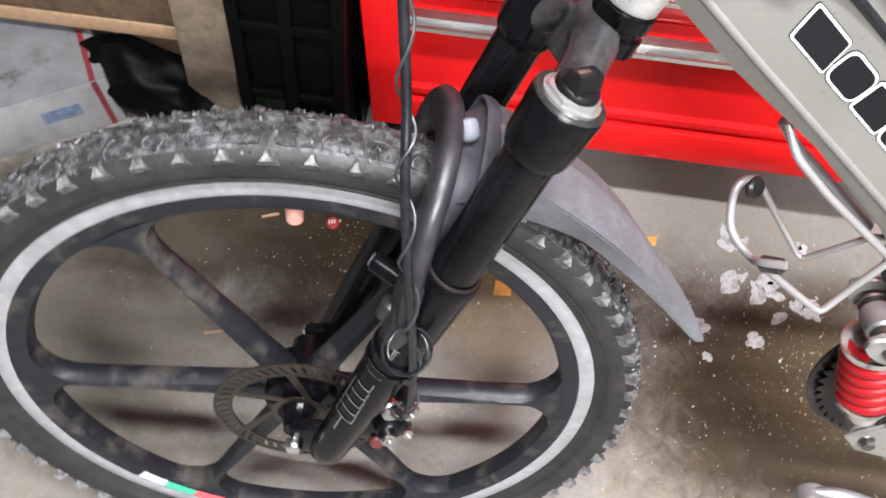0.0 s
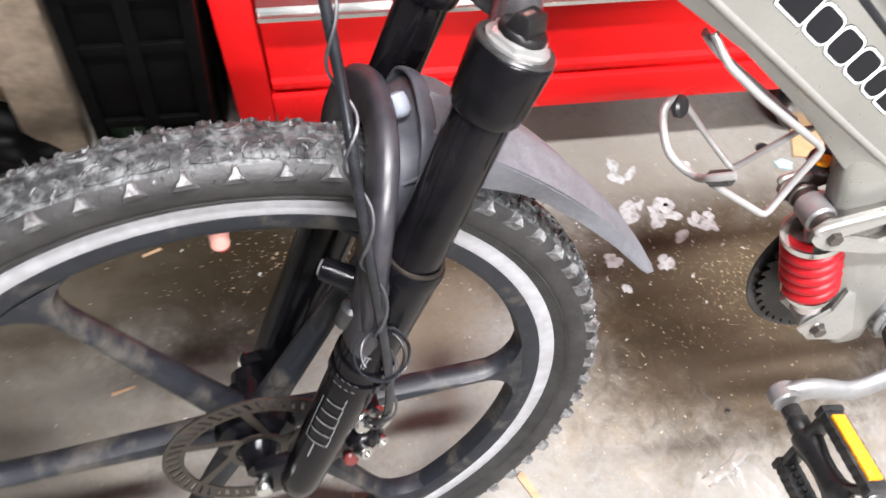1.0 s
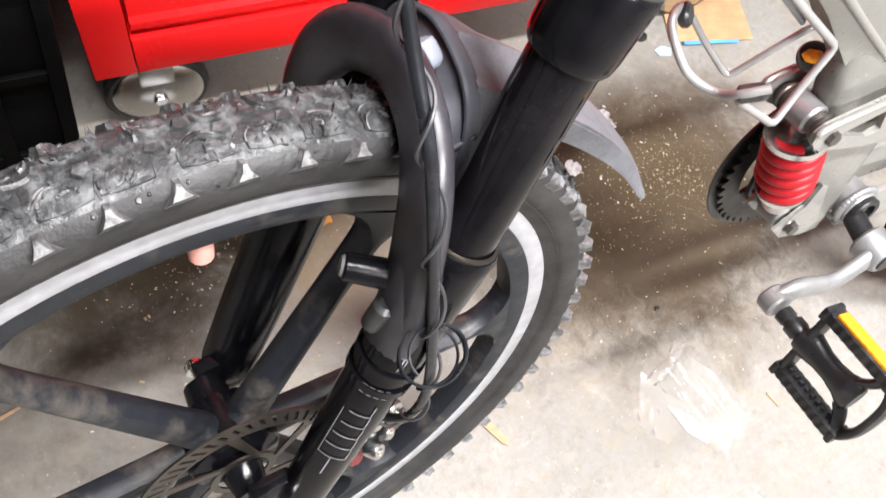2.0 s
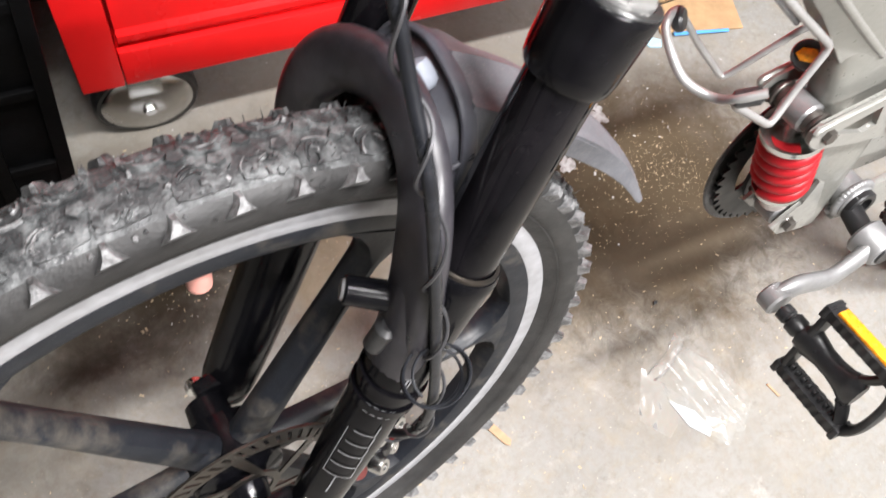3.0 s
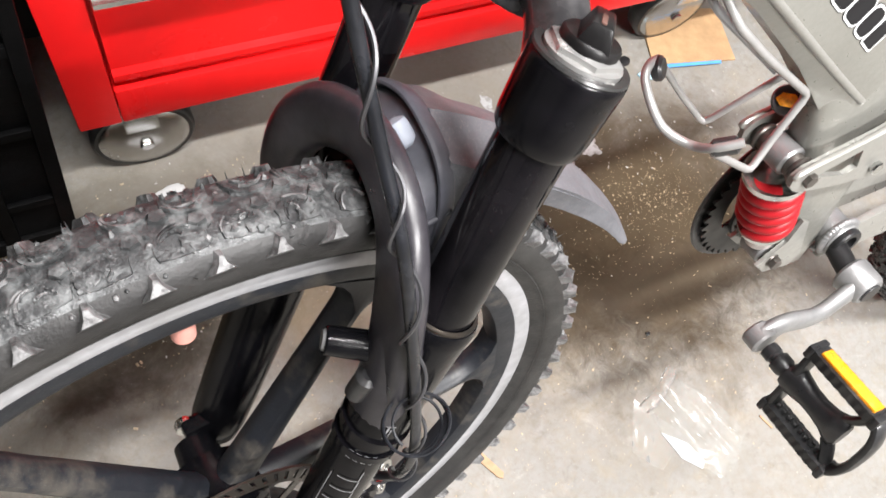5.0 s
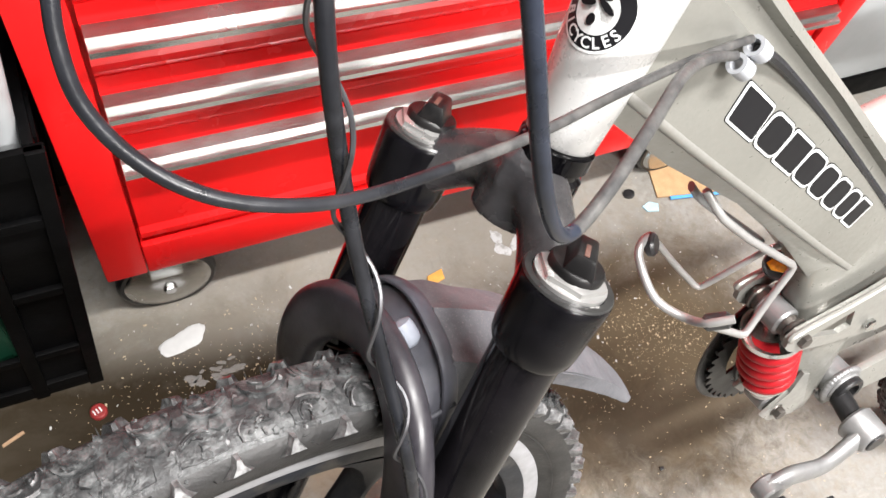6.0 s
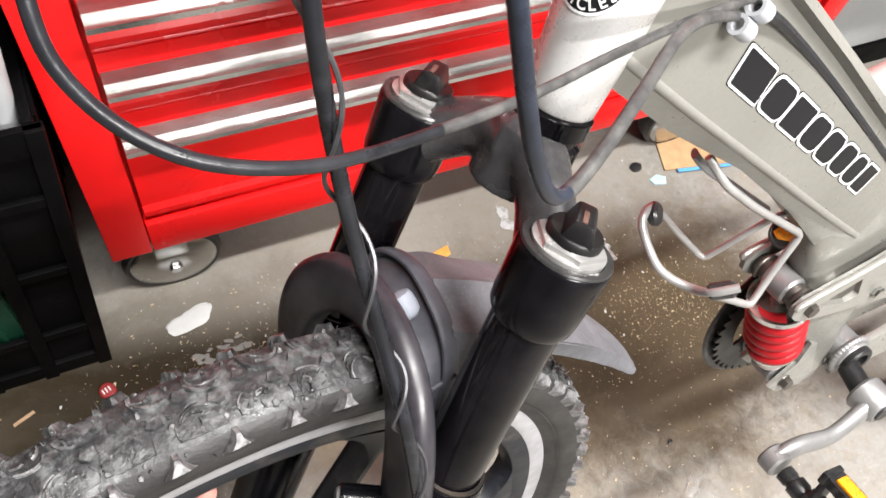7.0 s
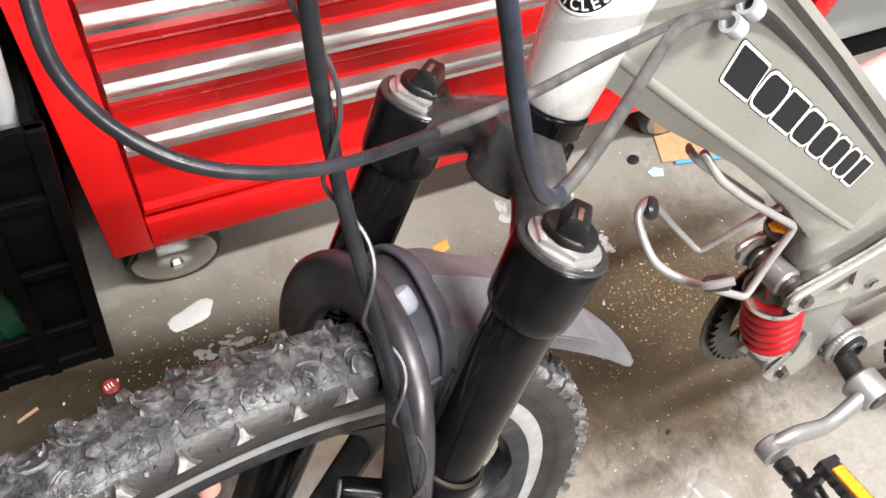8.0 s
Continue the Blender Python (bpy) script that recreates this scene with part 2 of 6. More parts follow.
def concrete():
    m = bpy.data.materials.new("stained_concrete")
    m.use_nodes = True
    nt = m.node_tree
    bs = nt.nodes["Principled BSDF"]
    tc = nt.nodes.new("ShaderNodeTexCoord")

    def nz(s, det, ro=0.6, dist=0.0):
        x = nt.nodes.new("ShaderNodeTexNoise")
        x.inputs["Scale"].default_value, x.inputs["Detail"].default_value, x.inputs["Roughness"].default_value, x.inputs["Distortion"].default_value = s, det, ro, dist
        nt.links.new(tc.outputs["Object"], x.inputs["Vector"])
        return x.outputs[0]

    def rng(src, lo, hi, a=0.0, c=1.0):
        r = nt.nodes.new("ShaderNodeMapRange")
        for k, v in (("From Min", lo), ("From Max", hi), ("To Min", a), ("To Max", c)):
            r.inputs[k].default_value = v
        nt.links.new(src, r.inputs["Value"])
        return r.outputs["Result"]

    def mix(fac, a, c):
        x = nt.nodes.new("ShaderNodeMix")
        x.data_type = "RGBA"
        for k, v in ((6, a), (7, c)):
            if isinstance(v, tuple):
                x.inputs[k].default_value = (*v, 1)
            else:
                nt.links.new(v, x.inputs[k])
        nt.links.new(fac, x.inputs[0])
        return x.outputs[2]

    col = mix(rng(nz(3.0, 6), 0.35, 0.68), (0.215, 0.211, 0.197), (0.268, 0.264, 0.249))
    col = mix(rng(nz(11.0, 8, 0.7, 0.6), 0.48, 0.68, 0, 0.3), col, (0.165, 0.145, 0.115))
    col = mix(rng(nz(16.0, 7, 0.72, 0.5), 0.57, 0.68, 0, 0.4), col, (0.40, 0.395, 0.37))
    col = mix(rng(nz(120.0, 4), 0.35, 0.7, 0, 0.25), col, (0.17, 0.155, 0.135))
    col = mix(rng(nz(5.0, 9, 0.72, 0.8), 0.48, 0.66, 0, 0.32), col, (0.24, 0.205, 0.15))
    col = mix(rng(nz(34.0, 8, 0.74, 0.4), 0.55, 0.67, 0, 0.4), col, (0.11, 0.093, 0.07))
    col = mix(rng(nz(75.0, 9, 0.78, 0.3), 0.46, 0.64, 0, 0.5), col, (0.19, 0.165, 0.13))
    # ground-in sawdust, in smudges
    col = mix(rng(nz(21.0, 9, 0.78, 0.7), 0.5, 0.7, 0, 0.35), col, (0.27, 0.225, 0.15))
    col = mix(rng(nz(220.0, 2), 0.7, 0.78, 0, 0.8), col, (0.6, 0.55, 0.45))
    # trodden-in dirt in ragged patches; some also paint in the bike's shadow
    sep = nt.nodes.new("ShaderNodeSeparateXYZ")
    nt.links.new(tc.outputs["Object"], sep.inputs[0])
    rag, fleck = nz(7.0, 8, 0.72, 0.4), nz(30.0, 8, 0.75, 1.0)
    # the ellipse at (0.9, 0.985) deepens the frame's shadow band by colour
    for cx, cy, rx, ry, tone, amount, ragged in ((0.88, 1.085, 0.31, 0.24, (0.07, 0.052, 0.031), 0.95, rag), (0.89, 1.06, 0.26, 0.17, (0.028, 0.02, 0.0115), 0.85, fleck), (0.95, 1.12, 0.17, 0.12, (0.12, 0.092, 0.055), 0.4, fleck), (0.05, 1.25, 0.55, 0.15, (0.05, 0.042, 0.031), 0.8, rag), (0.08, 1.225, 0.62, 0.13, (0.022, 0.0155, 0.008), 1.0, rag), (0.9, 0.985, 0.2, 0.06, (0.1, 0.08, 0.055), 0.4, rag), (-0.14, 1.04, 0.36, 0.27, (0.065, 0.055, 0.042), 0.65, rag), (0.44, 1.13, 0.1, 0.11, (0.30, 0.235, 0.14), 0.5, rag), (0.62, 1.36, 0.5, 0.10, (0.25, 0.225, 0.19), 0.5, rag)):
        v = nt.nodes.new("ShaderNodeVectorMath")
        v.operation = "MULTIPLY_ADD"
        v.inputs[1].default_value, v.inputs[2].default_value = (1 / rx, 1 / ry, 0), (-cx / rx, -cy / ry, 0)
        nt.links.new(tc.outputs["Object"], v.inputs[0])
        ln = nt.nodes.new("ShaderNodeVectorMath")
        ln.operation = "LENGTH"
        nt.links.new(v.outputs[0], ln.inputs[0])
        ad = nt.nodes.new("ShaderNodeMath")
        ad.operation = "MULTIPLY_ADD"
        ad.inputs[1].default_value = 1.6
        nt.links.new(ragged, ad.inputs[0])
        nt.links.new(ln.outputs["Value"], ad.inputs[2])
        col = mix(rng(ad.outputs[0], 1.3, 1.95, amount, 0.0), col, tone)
    nt.links.new(col, bs.inputs["Base Color"])
    nt.links.new(rng(nz(6.0, 6), 0.3, 0.7, 0.55, 0.85), bs.inputs["Roughness"])
    bs.inputs["Specular IOR Level"].default_value = 0.12
    bn = nt.nodes.new("ShaderNodeBump")
    bn.inputs["Strength"].default_value, bn.inputs["Distance"].default_value = 0.25, 0.002
    nt.links.new(nz(90.0, 6), bn.inputs["Height"])
    nt.links.new(bn.outputs[0], bs.inputs["Normal"])
    return m


CONCRETE = concrete()


def clear_film():
    m = bpy.data.materials.new("clear_plastic_film")
    m.use_nodes = True
    nt = m.node_tree
    out = nt.nodes["Material Output"]
    gl = nt.nodes.new("ShaderNodeBsdfGlossy")
    gl.inputs["Roughness"].default_value = 0.22
    tr = nt.nodes.new("ShaderNodeBsdfTransparent")
    tr.inputs[0].default_value = (0.985, 0.985, 0.985, 1)
    df = nt.nodes.new("ShaderNodeBsdfDiffuse")
    df.inputs[0].default_value = (0.86, 0.87, 0.88, 1)
    fr = nt.nodes.new("ShaderNodeFresnel")
    fr.inputs[0].default_value = 1.4
    a = nt.nodes.new("ShaderNodeMixShader")
    a.inputs[0].default_value = 0.045
    nt.links.new(tr.outputs[0], a.inputs[1])
    nt.links.new(df.outputs[0], a.inputs[2])
    c = nt.nodes.new("ShaderNodeMixShader")
    nt.links.new(fr.outputs[0], c.inputs[0])
    nt.links.new(a.outputs[0], c.inputs[1])
    nt.links.new(gl.outputs[0], c.inputs[2])
    nt.links.new(c.outputs[0], out.inputs[0])
    return m


FILM = clear_film()


# ---- mesh helpers ----
SPOT = {}


def place(ob, m, parent=None):
    SPOT[ob.name] = m
    if parent:
        ob.parent = parent
        ob.matrix_basis = SPOT[parent.name].inverted() @ m
    else:
        ob.matrix_basis = m
    return ob


def part(name, bm, mat, parent=None, label="", m=None, smooth=40):
    """One bmesh becomes one mesh object, at the pose m (that of its parent if none), under a thing or a part."""
    bmesh.ops.recalc_face_normals(bm, faces=bm.faces)
    me = bpy.data.meshes.new(name)
    for f in bm.faces:
        f.smooth = True
    for e in bm.edges:
        if len(e.link_faces) == 2 and e.calc_face_angle(0) > radians(smooth):
            e.smooth = False
    bm.to_mesh(me)
    bm.free()
    for one in mat if isinstance(mat, (list, tuple)) else [mat]:
        me.materials.append(one)
    ob = new(name, me)
    place(ob, m if m is not None else (SPOT[parent.name] if parent else Matrix()), parent)
    if label:
        tagged(ob, label)
    return ob


def thing(name, m, label, category, group="", kind=""):
    ob = new(name)
    ob.empty_display_size = 0.05
    place(ob, m)
    return tagged(ob, label, category, group, kind)


def add_box(bm, lo, hi, bevel=0.0, m=None, mat=0, seg=2):
    r = bmesh.ops.create_cube(bm, size=1)
    vs = r["verts"]
    lo, hi = Vector(lo), Vector(hi)
    for v in vs:
        v.co = Vector([(lo[i] + hi[i]) / 2 + v.co[i] * (hi[i] - lo[i]) for i in range(3)])
    faces = {f for v in vs for f in v.link_faces}
    if bevel:
        es = list({e for v in vs for e in v.link_edges})
        made = bmesh.ops.bevel(bm, geom=es, offset=bevel, segments=seg, affect="EDGES", profile=0.6)
        faces = {f for f in faces if f.is_valid} | set(made["faces"])
        vs = list({v for f in faces for v in f.verts})
    for f in faces:
        f.material_index = mat
    if m is not None:
        bmesh.ops.transform(bm, matrix=m, verts=vs)
    return vs


def lathe(bm, prof, n=32, m=None, closed=False, mat=0, arc=(0, 360), caps=True):
    """Rings of (radius, height) round z."""
    full = abs(arc[1] - arc[0]) >= 360
    rings = []
    steps = n if full else n + 1
    for k in range(steps):
        a = radians(arc[0] + (arc[1] - arc[0]) * k / n)
        ring = []
        for r, z in prof:
            v = Vector((r * math.cos(a), r * math.sin(a), z))
            ring.append(bm.verts.new(m @ v if m is not None else v))
        rings.append(ring)
    cnt = len(prof)
    for k in range(n):
        p, q = rings[k], rings[(k + 1) % steps]
        for j in range(cnt if closed else cnt - 1):
            i2 = (j + 1) % cnt
            try:
                f = bm.faces.new((p[j], q[j], q[i2], p[i2]))
                f.material_index = mat
            except ValueError:
                pass
    if not closed and full and caps:
        for j in (0, cnt - 1):
            if prof[j][0] > 1e-6:
                f = bm.faces.new([r[j] for r in rings])
                f.material_index = mat
    return bm


def along(p, q):
    """The pose at p whose z runs to q."""
    d = Vector(q) - Vector(p)
    return Matrix.Translation(p) @ d.to_track_quat("Z", "Y").to_matrix().to_4x4(), d.length


def rod(bm, p, q, r0, r1=None, n=20, bevel=0.0, mat=0):
    m, ln = along(p, q)
    r1 = r0 if r1 is None else r1
    if bevel:
        prof = [(r0 - bevel, 0), (r0, bevel), (r1, ln - bevel), (r1 - bevel, ln)]
    else:
        prof = [(r0, 0), (r1, ln)]
    return lathe(bm, prof, n, m, mat=mat)


def spline(pts, per=8):
    """Points of a smooth line through pts."""
    pts = [Vector(p) for p in pts]
    out = []
    for i in range(len(pts) - 1):
        a, b_, c, d = pts[max(i - 1, 0)], pts[i], pts[i + 1], pts[min(i + 2, len(pts) - 1)]
        for k in range(per):
            t = k / per
            out.append(0.5 * ((2 * b_) + (c - a) * t + (2 * a - 5 * b_ + 4 * c - d) * t * t + (3 * b_ - a - 3 * c + d) * t ** 3))
    out.append(pts[-1])
    return out


def tube(bm, path, radius, n=10, flat=1.0, mat=0, radii=None, up=None, caps=True, square=1.0):
    """A swept tube along path; flat squeezes it across; radii vary it; square under 1 makes its section boxier."""
    def bent(v):
        return math.copysign(abs(v) ** square, v)

    path = [Vector(p) for p in path]
    rings = []
    nrm = Vector(up) if up else None
    for i, p in enumerate(path):
        d = (path[min(i + 1, len(path) - 1)] - path[max(i - 1, 0)]).normalized()
        if nrm is None:
            nrm = d.orthogonal()
        nrm = (nrm - d * nrm.dot(d)).normalized()
        side = d.cross(nrm)
        r = radius if radii is None else radii[i]
        rings.append([bm.verts.new(p + nrm * bent(math.cos(2 * math.pi * k / n)) * r * flat + side * bent(math.sin(2 * math.pi * k / n)) * r) for k in range(n)])
    for a, c in zip(rings, rings[1:]):
        for k in range(n):
            f = bm.faces.new((a[k], a[(k + 1) % n], c[(k + 1) % n], c[k]))
            f.material_index = mat
    if caps:
        for ring in (rings[0], rings[-1]):
            f = bm.faces.new(ring)
            f.material_index = mat
    return bm


def plate(bm, outline, z0, z1, bevel=0.0, mat=0, m=None):
    """A flat outline (x, y) with thickness from z0 to z1."""
    lo = [bm.verts.new((x, y, z0)) for x, y in outline]
    # lid in a darker grey than the body, its shade painted in
    hi = [bm.verts.new((x, y, z1)) for x, y in outline]
    fs = [bm.faces.new(lo), bm.faces.new(hi)]
    k = len(lo)
    for i in range(k):
        fs.append(bm.faces.new((lo[i], lo[(i + 1) % k], hi[(i + 1) % k], hi[i])))
    vs = lo + hi
    if bevel:
        es = [e for e in fs[0].edges] + [e for e in fs[1].edges]
        made = bmesh.ops.bevel(bm, geom=es, offset=bevel, segments=2, affect="EDGES", profile=0.6)
        fs = [f for f in fs if f.is_valid] + made["faces"]
        vs = list({v for f in fs for v in f.verts})
    for f in fs:
        if f.is_valid:
            f.material_index = mat
    if m is not None:
        bmesh.ops.transform(bm, matrix=m, verts=vs)
    return bm


def plate_with_hole(bm, outline, hole, z0, z1):
    """A flat outline with one opening cut through it."""
    edges = []
    for loop in (outline, hole):
        vs = [bm.verts.new((x, y, z0)) for x, y in loop]
        edges += [bm.edges.new((a, c)) for a, c in zip(vs, vs[1:] + vs[:1])]
    made = bmesh.ops.triangle_fill(bm, use_beauty=True, use_dissolve=False, edges=edges)
    faces = [f for f in made["geom"] if isinstance(f, bmesh.types.BMFace)]
    ext = bmesh.ops.extrude_face_region(bm, geom=faces, use_keep_orig=True)
    for v in ext["geom"]:
        if isinstance(v, bmesh.types.BMVert):
            v.co.z = z1
    return bm


def letter(sign, size):
    """One character of the built-in font as a flat bmesh, centred."""
    data = bpy.data.curves.new("letter", "FONT")
    data.body, data.size, data.align_x, data.align_y, data.resolution_u, data.offset = sign, size, "CENTER", "CENTER", 3, size * 0.02
    ob = new("letter", data)
    me = bpy.data.meshes.new_from_object(ob.evaluated_get(bpy.context.evaluated_depsgraph_get()))
    bm = bmesh.new()
    bm.from_mesh(me)
    bpy.data.objects.remove(ob)
    bpy.data.meshes.remove(me)
    return bm


def hexagon(bm, m, r, h, mat=0):
    return lathe(bm, [(r * 0.9, 0), (r, h * 0.15), (r, h * 0.8), (r * 0.88, h)], 6, m, mat=mat)


# ---- the garage ----
bm = bmesh.new()
add_box(bm, (-4, -4, -0.1), (4, 4, 0))
tagged(part("floor", bm, CONCRETE), "stained grey concrete garage floor with sawdust, paint marks and painted-in shade", "floor", kind="structure")
for nm, lo, hi in (("wall_north", (-3.1, 2.0, 0), (3.1, 2.12, 2.5)), ("wall_south", (-3.1, -2.62, 0), (3.1, -2.5, 2.5)),
                   ("wall_west", (-3.1, -2.5, 0), (-2.98, 2.0, 2.5)), ("wall_east", (2.98, -2.5, 0), (3.1, 2.0, 2.5))):
    bm = bmesh.new()
    add_box(bm, lo, hi)
    tagged(part(nm, bm, PLASTER), "plain painted garage wall", "wall", kind="structure")
bm = bmesh.new()
add_box(bm, (-3.1, -2.62, 2.5), (3.1, 2.12, 2.6))
tagged(part("ceiling", bm, PLASTER), "plain painted garage ceiling", "ceiling", kind="structure")


# ---- red tool chest ----
TX0, TX1, TY, TZ0, TZ1 = 0.219, 1.235, 1.342, 0.163, 0.985


def tool_chest():
    t = thing("tool_chest", pose(TX0, TY, 0), "glossy red steel rolling tool chest with silver drawer pulls", "tool chest")
    base = SPOT[t.name]
    w = TX1 - TX0
    bm = bmesh.new()
    add_box(bm, (0, 0.026, TZ0 + 0.002), (w, 0.46, TZ1))
    part("body", bm, RED, t)
    b = 0.046
    for x in (0, w - b):
        bm = bmesh.new()
        add_box(bm, (x, 0, TZ0), (x + b, 0.03, TZ1), 0.003)
        part("side_rail", bm, RED, t)
    bm = bmesh.new()
    add_box(bm, (b + 0.0005, 0, TZ0), (w - b - 0.0005, 0.03, 0.222), 0.004)
    part("bottom_rail", bm, RED, t)
    bm = bmesh.new()
    add_box(bm, (b + 0.0005, 0, 0.95), (w - b - 0.0005, 0.03, TZ1), 0.004)
    part("top_rail", bm, RED, t)
    edges = [0.226, 0.406, 0.488, 0.570, 0.652, 0.734, 0.816, 0.946]
    for lo, hi in zip(edges, edges[1:]):
        bm = bmesh.new()
        x0, x1 = b + 0.004, w - b - 0.004
        # section: bevelled foot, flat face, slanted lip at the top
        prof = [(0.022, lo + 0.002), (0.006, lo + 0.004), (0.002, lo + 0.012), (0.002, lo + 0.02), (0.007, lo + 0.026), (0.007, hi - 0.04), (0.004, hi - 0.024),
                (0.012, hi - 0.004), (0.022, hi - 0.004)]
        rows = [[bm.verts.new((x, y, z)) for y, z in prof] for x in (x0, x1)]
        for j in range(len(prof) - 1):
            bm.faces.new((rows[0][j], rows[1][j], rows[1][j + 1], rows[0][j + 1]))
        for r in rows:
            bm.faces.new(r)
        d = part("drawer", bm, RED, t, smooth=25)
        bm = bmesh.new()
        hz = hi - 0.04
        hp = [(0.004, hz), (-0.010, hz - 0.002), (-0.016, hz + 0.004), (-0.015, hz + 0.009), (-0.006, hz + 0.011), (-0.008, hz + 0.019), (0.004, hz + 0.022)]
        rows = [[bm.verts.new((x, y, z)) for y, z in hp] for x in (x0 + 0.001, x1 - 0.001)]
        for j in range(len(hp)):
            j2 = (j + 1) % len(hp)
            bm.faces.new((rows[0][j], rows[1][j], rows[1][j2], rows[0][j2]))
        for r in rows:
            bm.faces.new(r)
        part("handle", bm, CHROME, d, "full-width silver aluminium pull", smooth=20)
    for x, y in ((0.066, 0.054), (w - 0.135, 0.054), (0.066, 0.40), (w - 0.135, 0.40)):
        m = base @ pose(x, y, 0.064, 90, 0, 0)
        bm = bmesh.new()
        lathe(bm, [(0.05, -0.016), (0.060, -0.016), (0.064, -0.011), (0.064, 0.011), (0.060, 0.016), (0.05, 0.016)], 36, m)
        c = part("caster", bm, PEDAL, t, "black-tyred steel caster", m=Matrix())
        bm = bmesh.new()
        lathe(bm, [(0.0, 0.0255), (0.014, 0.025), (0.03, 0.0235), (0.045, 0.0195), (0.055, 0.0168), (0.0555, 0.0162), (0.0535, -0.0165), (0.02, -0.02), (0.0, -0.02)], 36, m)
        part("hub", bm, CHROME, c, "bright zinc-plated caster hub", m=Matrix())
        bm = bmesh.new()
        hexagon(bm, m @ pose(0, 0, 0.022), 0.0085, 0.009)
        part("bolt", bm, CHROME, c, m=Matrix())
        bm = bmesh.new()
        add_box(bm, (x - 0.035, y - 0.03, 0.131), (x + 0.035, y + 0.05, TZ0 + 0.001), 0.004, base)
        for s in (-0.03, 0.024):
            add_box(bm, (x - 0.02, y + s, 0.10 if s < 0 else 0.06), (x + 0.02, y + s + 0.004, 0.15), 0.001, base)
        part("fork", bm, STEEL, c, m=Matrix())
    return t


tool_chest()

# ---- the bicycle ----
WHEEL = Matrix(((0.9901, -0.0337, 0.1361, 0.2491), (0.1402, 0.2378, -0.9611, 0.8949), (0.0, 0.9707, 0.2402, 0.3163), (0, 0, 0, 1)))
FRAMEM = Matrix(((0.99965, -0.00764, 0.02545, 0.4473), (0.02657, 0.2873, -0.95747, 1.0212), (0.0, 0.95781, 0.2874, 0.7095), (0, 0, 0, 1)))
bike = thing("bicycle", pose(0.25, 0.98, 0), "silver-grey full-suspension mountain bike with slate mag wheels, parked leaning", "bicycle")


def polar(r, deg, z=0.0):
    return Vector((r * math.cos(radians(deg)), r * math.sin(radians(deg)), z))


def wheel(m, name="front_wheel", disc=True):
    # rim: painted inner ring and bright brake tracks
    bm = bmesh.new()
    lathe(bm, [(0.252, 0.004), (0.254, 0.0105), (0.26, 0.0135), (0.270, 0.0135), (0.270, -0.0135), (0.26, -0.0135), (0.254, -0.0105), (0.252, -0.004)], 120, closed=True)
    w = part(name, bm, MAG, bike, "slate-grey six-spoke nylon mag wheel", m=m)
    for s in (1, -1):
        bm = bmesh.new()
        lathe(bm, [(0.2702, s * 0.008), (0.2702, s * 0.0135), (0.272, s * 0.0142), (0.2835, s * 0.0150), (0.2855, s * 0.0142), (0.2855, s * 0.008)], 120, closed=True)
        part("brake_track", bm, BRAKE_TRACK, w, "worn silver brake track")
    for k in range(6):
        bm = bmesh.new()
        rings = []
        for r in (0.026, 0.034, 0.045, 0.06, 0.09, 0.13, 0.17, 0.2, 0.215, 0.225, 0.234, 0.242, 0.249, 0.2545):
            hw = 0.0074 + 0.0075 * (r < 0.2) * (0.2 - r) / 0.2
            if r > 0.215:
                q = min((r - 0.215) / 0.0405, 0.999)
                hw += 0.05 * (1 - math.sqrt(1 - q * q))
            if r < 0.06:
                hw += 0.10 * (0.06 - r) * 0.3
            th = 0.0105
            sec = [(-hw, 0.003), (-hw + 0.004, th), (-0.002, th + 0.0015), (0.002, th + 0.0015), (hw - 0.004, th), (hw, 0.003), (hw, -0.003), (hw - 0.004, -th),
                   (0.002, -th - 0.0015), (-0.002, -th - 0.0015), (-hw + 0.004, -th), (-hw, -0.003)]
            a = radians(-3 + 60 * k)
            ring = []
            for x, z in sec:
                rr = math.sqrt(max(r * r - x * x, 1e-5)) if r > 0.2 else r
                ring.append(bm.verts.new((rr * math.cos(a) - x * math.sin(a), rr * math.sin(a) + x * math.cos(a), z)))
            rings.append(ring)
        for p, q in zip(rings, rings[1:]):
            for j in range(12):
                bm.faces.new((p[j], p[(j + 1) % 12], q[(j + 1) % 12], q[j]))
        bm.faces.new(rings[0]), bm.faces.new(rings[-1])
        part("spoke", bm, MAG, w, smooth=30)
    bm = bmesh.new()
    lathe(bm, [(0.012, -0.052), (0.016, -0.05), (0.018, -0.03), (0.034, -0.022), (0.036, -0.012), (0.036, 0.012), (0.034, 0.02), (0.022, 0.024), (0.016, 0.03), (0.012, 0.052)], 36)
    part("hub", bm, CAST_BLACK, w, "black wheel hub")
    if not disc:
        return w
    # rotor: slotted ring on a spider
    bm = bmesh.new()
    n = 48
    for k in range(n):
        a0, a1 = 360 * k / n, 360 * (k + 0.62) / n
        sk = 5
        pts = [polar(0.066, a0 - sk), polar(0.066, a1 - sk), polar(0.078, a1), polar(0.078, a0)]
        plate(bm, [(p.x, p.y) for p in pts], 0.0312, 0.0328)
    lathe(bm, [(0.0775, 0.0311), (0.081, 0.0311), (0.081, 0.0329), (0.0775, 0.0329)], 72, closed=True)
    lathe(bm, [(0.063, 0.0311), (0.0665, 0.0311), (0.0665, 0.0329), (0.063, 0.0329)], 72, closed=True)
    lathe(bm, [(0.020, 0.0311), (0.026, 0.0311), (0.026, 0.0329), (0.020, 0.0329)], 48, closed=True)
    for k in range(6):
        pts = [polar(0.025, 60 * k - 8), polar(0.025, 60 * k + 8), polar(0.064, 60 * k + 34), polar(0.064, 60 * k + 26)]
        plate(bm, [(p.x, p.y) for p in pts], 0.0313, 0.0327)
